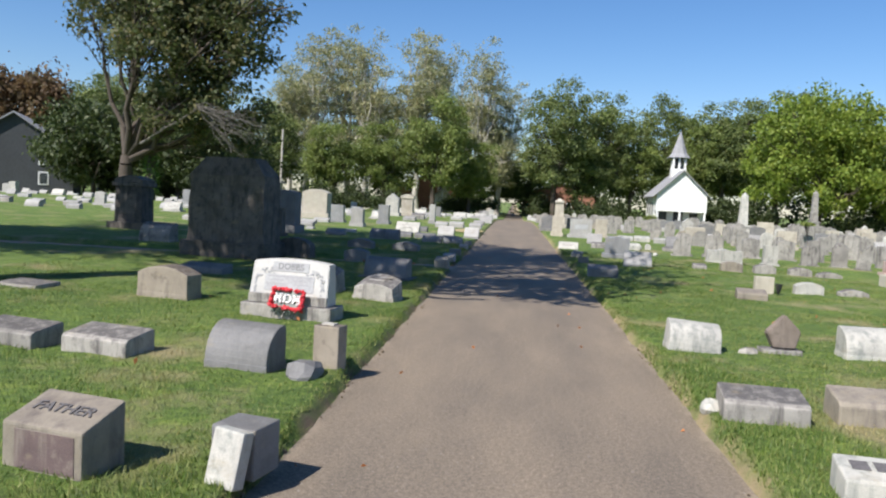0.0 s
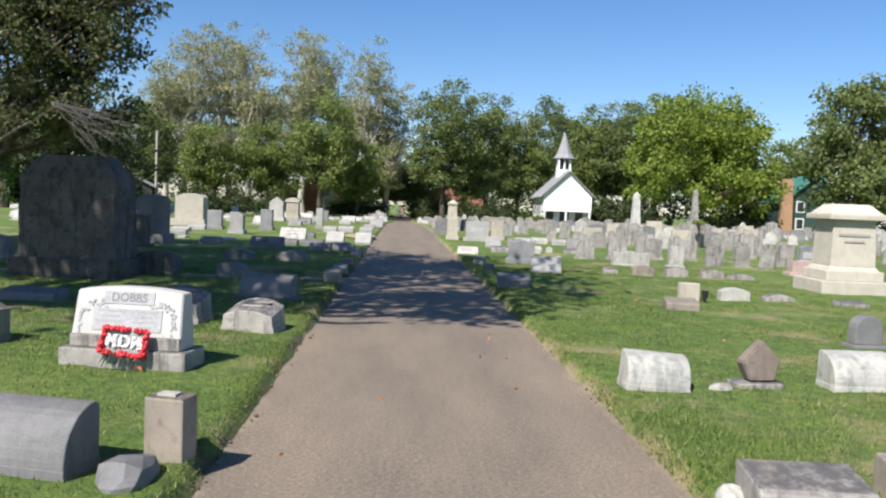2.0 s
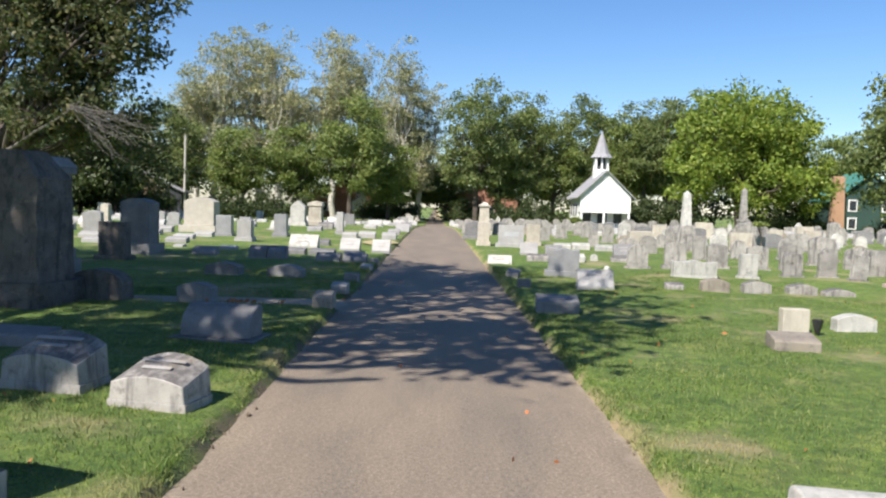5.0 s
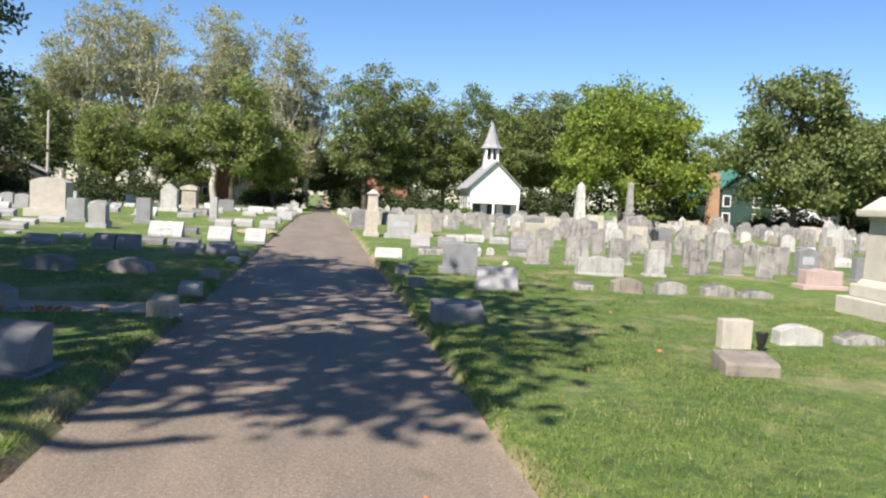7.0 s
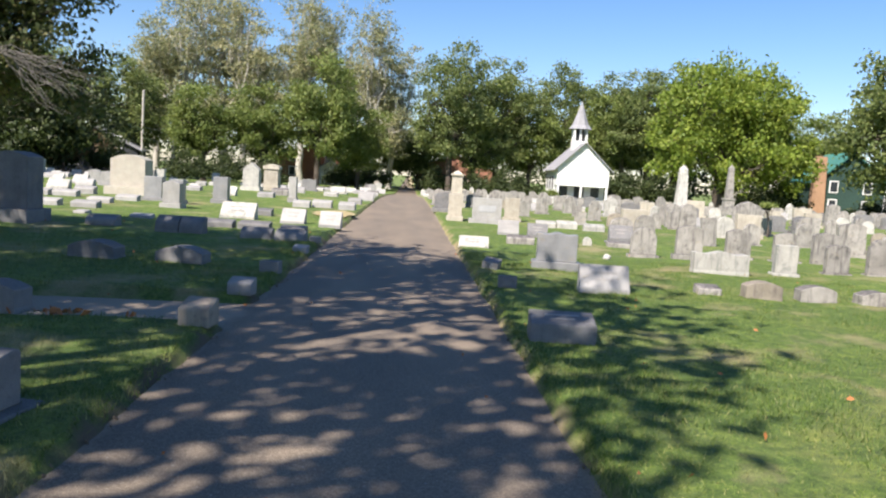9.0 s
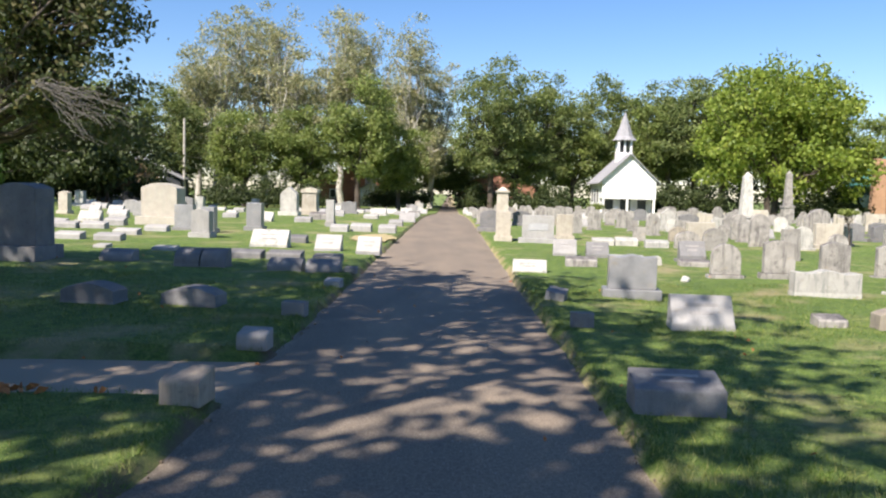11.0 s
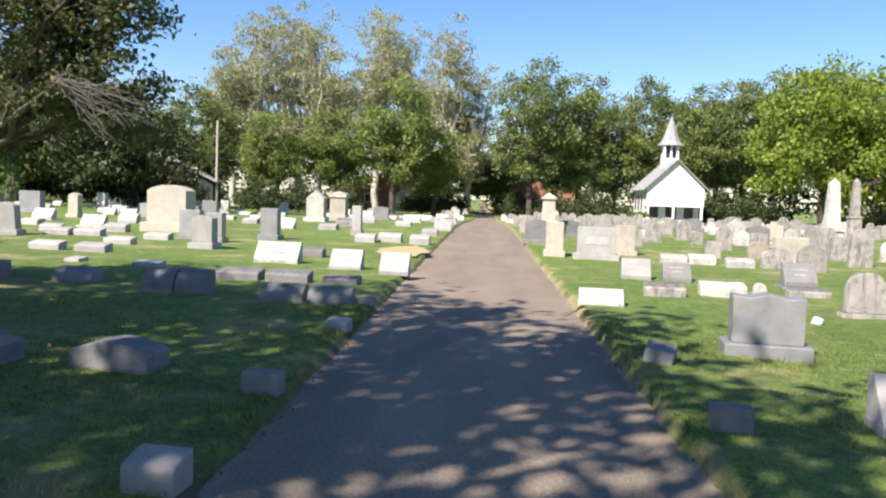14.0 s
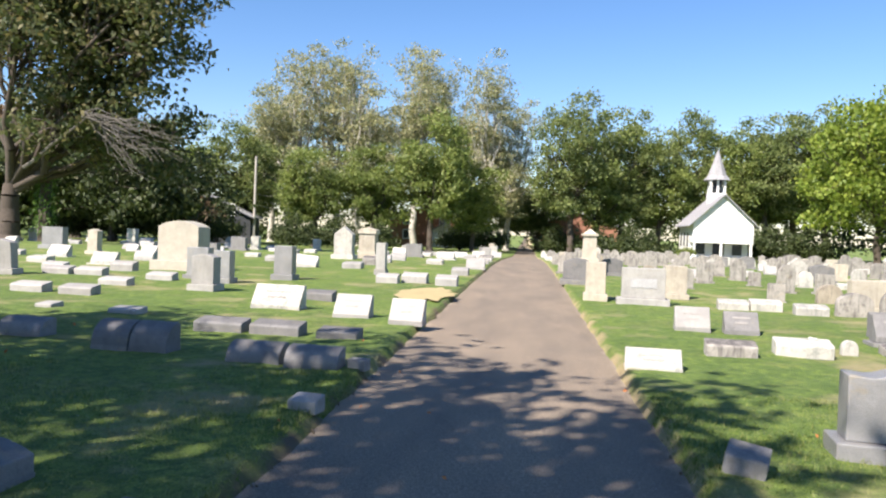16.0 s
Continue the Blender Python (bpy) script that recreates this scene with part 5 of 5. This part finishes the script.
bigdark = tree(51, 85, [(0, 0, 12.6, 5.4, 5.4), (4, 0, 9.5, 5.0, 4.6), (-3, 1, 8, 4.4, 4.2), (0, -2, 5.5, 5.0, 3.2), (2, 0, 14.5, 3.0, 2.6)], 3.0, 0.4, LEAF_DARK, BARK, 34,
               "big dense dark tree beside a green-roofed house", 700, 36, 0.25, 0.58, 10)
copies(bigdark, [(60.5, 88, 0.9, 0.78, 120)])
rust = round_tree(66, 95, 9.0, 3.6, LEAF_RUST, 35, "rusty autumn tree at the edge of the cemetery", clumps=200)
copies(rust, [(-76, 112, 2.0, 2.25, 60), (-56, 96, 0.9, 0.8, 200), (-36, 92, 0.9, 0.65, 100)])
under = tree(-36, 80, [(0, 0, 6.5, 5.5, 3.2), (5, 1, 5.5, 4.5, 3.2), (-5, 1, 6, 4.5, 3.4), (1, -2, 3.4, 5.0, 2.2)], 2.0, 0.22, LEAF_HEDGE, BARK, 36,
             "dark drooping understorey tree along the fence", 420, 32, 0.24, 0.55, 9)
copies(under, [(-45, 79, 1.0, 1.05, 130), (-47, 88, 0.8, 0.75, 240), (-38, 88, 1.0, 0.8, 300)])
gap = tree(49.5, 112, [(0, 0, 9, 2.2, 3.4), (1, 0, 6, 2.0, 2.6)], 4.0, 0.13, LEAF_SYC, BARK, 37, "slim sparse young tree", 70, 16, 0.16, 0.5, 6)
shrub = tree(-25.5, 99, [(0, 0, 1.6, 2.0, 1.5), (1.4, 0, 1.2, 1.6, 1.2), (-1.3, 0, 1.3, 1.5, 1.2)], 0.4, 0.07, LEAF_HEDGE, BARK, 38, "dark evergreen shrub along the cemetery edge", 150, 26, 0.15, 0.4, 5, name="shrub", category="shrub")
copies(shrub, [(-33.5, 97, 1.1, 1.5, 90), (-38, 94, 1.2, 1.6, 170), (-42.5, 92, 1.2, 1.5, 220), (-47, 90, 1.2, 1.4, 300), (-21.5, 102, 1.0, 1.0, 10), (-17.5, 106, 1.0, 0.9, 70), (-9, 121, 1.2, 1.0, 130),
               (-5.2, 124, 1.1, 1.1, 210), (4.5, 124, 1.2, 1.1, 260), (9, 118, 1.2, 1.0, 20), (13.5, 116, 1.3, 1.2, 330), (30, 116, 1.4, 1.3, 100), (34.5, 115, 1.4, 1.4, 190), (45, 100, 1.3, 1.2, 50), (41, 98, 1.0, 0.9, 140), (56, 96, 1.3, 0.9, 120), (63, 101, 1.3, 0.9, 280), (71, 97, 1.5, 1.0, 20)])
chapel_bush = tree(18.3, 106.0, [(0, 0, 0.8, 0.9, 0.8)], 0.2, 0.04, LEAF_MID, BARK, 39, "rounded clipped green bush beside the chapel porch", 60, 26, 0.09, 0.2, 4, name="bush", category="bush")
cone = tree(12.8, 35.3, [(0, 0, 0.35, 0.26, 0.3), (0, 0, 0.62, 0.16, 0.3), (0, 0, 0.85, 0.08, 0.16)], 0.12, 0.03, LEAF_MID, BARK, 40, "small conical evergreen between the graves", 60, 20, 0.04, 0.05, 4, name="bush", category="bush")

rng = np.random.default_rng(55)
woods = [(xx, 150 + rng.uniform(-6, 10) - 0.0012 * xx * xx, rng.uniform(-1, 8.5 + 2.5 * noise.noise((xx * 0.08, 0, 0)))) for xx in rng.uniform(-150, 150, 1700) if abs(xx + 2) > 1.0]
far_woods = new("far_woods", leaf_mesh("far_woods", woods, 0.9, 24, 0.42, rng, LEAF_HEDGE))
tagged(far_woods, "dense dark woods closing the far distance", "woods", kind="stuff")

# ---- soil patch, grass, fallen leaves ----
b = bmesh.new()
ring = [b.verts.new((-1.98 + 0.62 * math.cos(2 * math.pi * i / 36) * (1 + 0.45 * noise.noise((i * 0.7, 0, 0))), 33.3 + 1.8 * math.sin(2 * math.pi * i / 36) * (1 + 0.4 * noise.noise((i * 0.6, 5, 0))), lawn_z(-2.0, 33.3) + 0.03)) for i in range(36)]
b.faces.new(ring)
tagged(new("soil_patch", link_mesh("soil_patch", b, SAND)), "bare yellow soil of a fresh grave", "soil", kind="structure")


def grass():
    rng = np.random.default_rng(6)
    n = 420000
    y = 0.8 + 23 * rng.random(n) ** 1.35
    x = (1.33 + 6.6 * rng.random(n) ** 1.5) * rng.choice((-1, 1), n)
    keep = ~((x < 0) & (np.abs(y - 17.0 - 0.05 * (x + 1.3)) < 0.70))
    clump = np.array([noise.noise((a * 0.8, c * 0.8, 1.0)) for a, c in zip(x[::1], y[::1])])
    keep &= rng.random(n) < 0.75 + 0.7 * clump
    x, y, clump = x[keep], y[keep], clump[keep]
    n = len(x)
    z = np.array([lawn_z(a, c) + 0.03 * noise.noise((a * 2.1, c * 2.1, 5.0)) for a, c in zip(x, y)]) - 0.008
    edge = np.clip((np.abs(x) - 1.32) / 0.09, 0, 1)
    z = -0.05 + (z + 0.05) * edge * edge * (3 - 2 * edge)
    a = rng.uniform(0, 2 * math.pi, n)
    h = rng.uniform(0.018, 0.05, n) * (1 + 0.6 * clump)
    wd = rng.uniform(0.0025, 0.0055, n)
    lean = rng.normal(0, 0.02, (n, 2))
    base = np.stack([x, y, z], 1)
    side = np.stack([np.cos(a) * wd, np.sin(a) * wd, 0 * a], 1)
    tip = base + np.stack([lean[:, 0], lean[:, 1], h], 1)
    v = np.stack([base - side, base + side, tip], 1).reshape(-1, 3)
    me = bpy.data.meshes.new("grass")
    me.vertices.add(3 * n)
    me.vertices.foreach_set("co", v.ravel())
    me.loops.add(3 * n)
    me.loops.foreach_set("vertex_index", np.arange(3 * n))
    me.polygons.add(n)
    me.polygons.foreach_set("loop_start", np.arange(0, 3 * n, 3))
    me.update(calc_edges=True)
    me.materials.append(BLADES)
    tagged(new("grass", me), "short green grass blades of the mown lawn", "grass", kind="stuff")


grass()
clods = bmesh.new()
crng = np.random.default_rng(23)
for k in range(340):
    yy = 1.5 + 24 * crng.random() ** 1.2
    left = crng.random() < 0.72
    if left and abs(yy - 17.0) < 0.75:
        continue
    xx = -1.35 + crng.normal(0, 0.035) if left else 1.36 + crng.normal(0, 0.03)
    r = crng.uniform(0.005, 0.017)
    bmesh.ops.create_icosphere(clods, subdivisions=1, radius=r, matrix=pose(xx, yy, 0.006 + r * 0.3, *crng.uniform(0, 90, 3)) @ Matrix.Diagonal((1.3, 1.0, 0.6, 1)))
tagged(new("soil_clods", link_mesh("soil_clods", clods, plain_mat("crumbled_brown_soil", (0.21, 0.16, 0.10), (0.12, 0.09, 0.06), 40, 0.95, 0.6))), "crumbled brown soil along the broken lane edge", "soil", kind="stuff")
rng = np.random.default_rng(17)
spots = []
for i in range(150):
    x, y = rng.uniform(-7, 8), rng.uniform(2, 26)
    spots.append((x, y, (lawn_z(x, y) + 0.04) if abs(x) > 1.5 else 0.012))
litter = new("fallen_leaves", leaf_mesh("fallen_leaves", spots, 0.0, 1, 0.024, rng, LEAFLITTER))
tagged(litter, "scattered orange fallen leaves on lawn and lane", "leaves", kind="stuff")
drift_rng = np.random.default_rng(29)
drift = [(-2.75 + drift_rng.normal(0, 0.22), 16.12 + drift_rng.normal(0, 0.05), lawn_z(-2.75, 16.12) + 0.03) for i in range(26)]
tagged(new("leaf_drift", leaf_mesh("leaf_drift", drift, 0.0, 1, 0.05, drift_rng, LEAFLITTER)), "drift of rusty fallen leaves beside the side path", "leaves", kind="stuff")
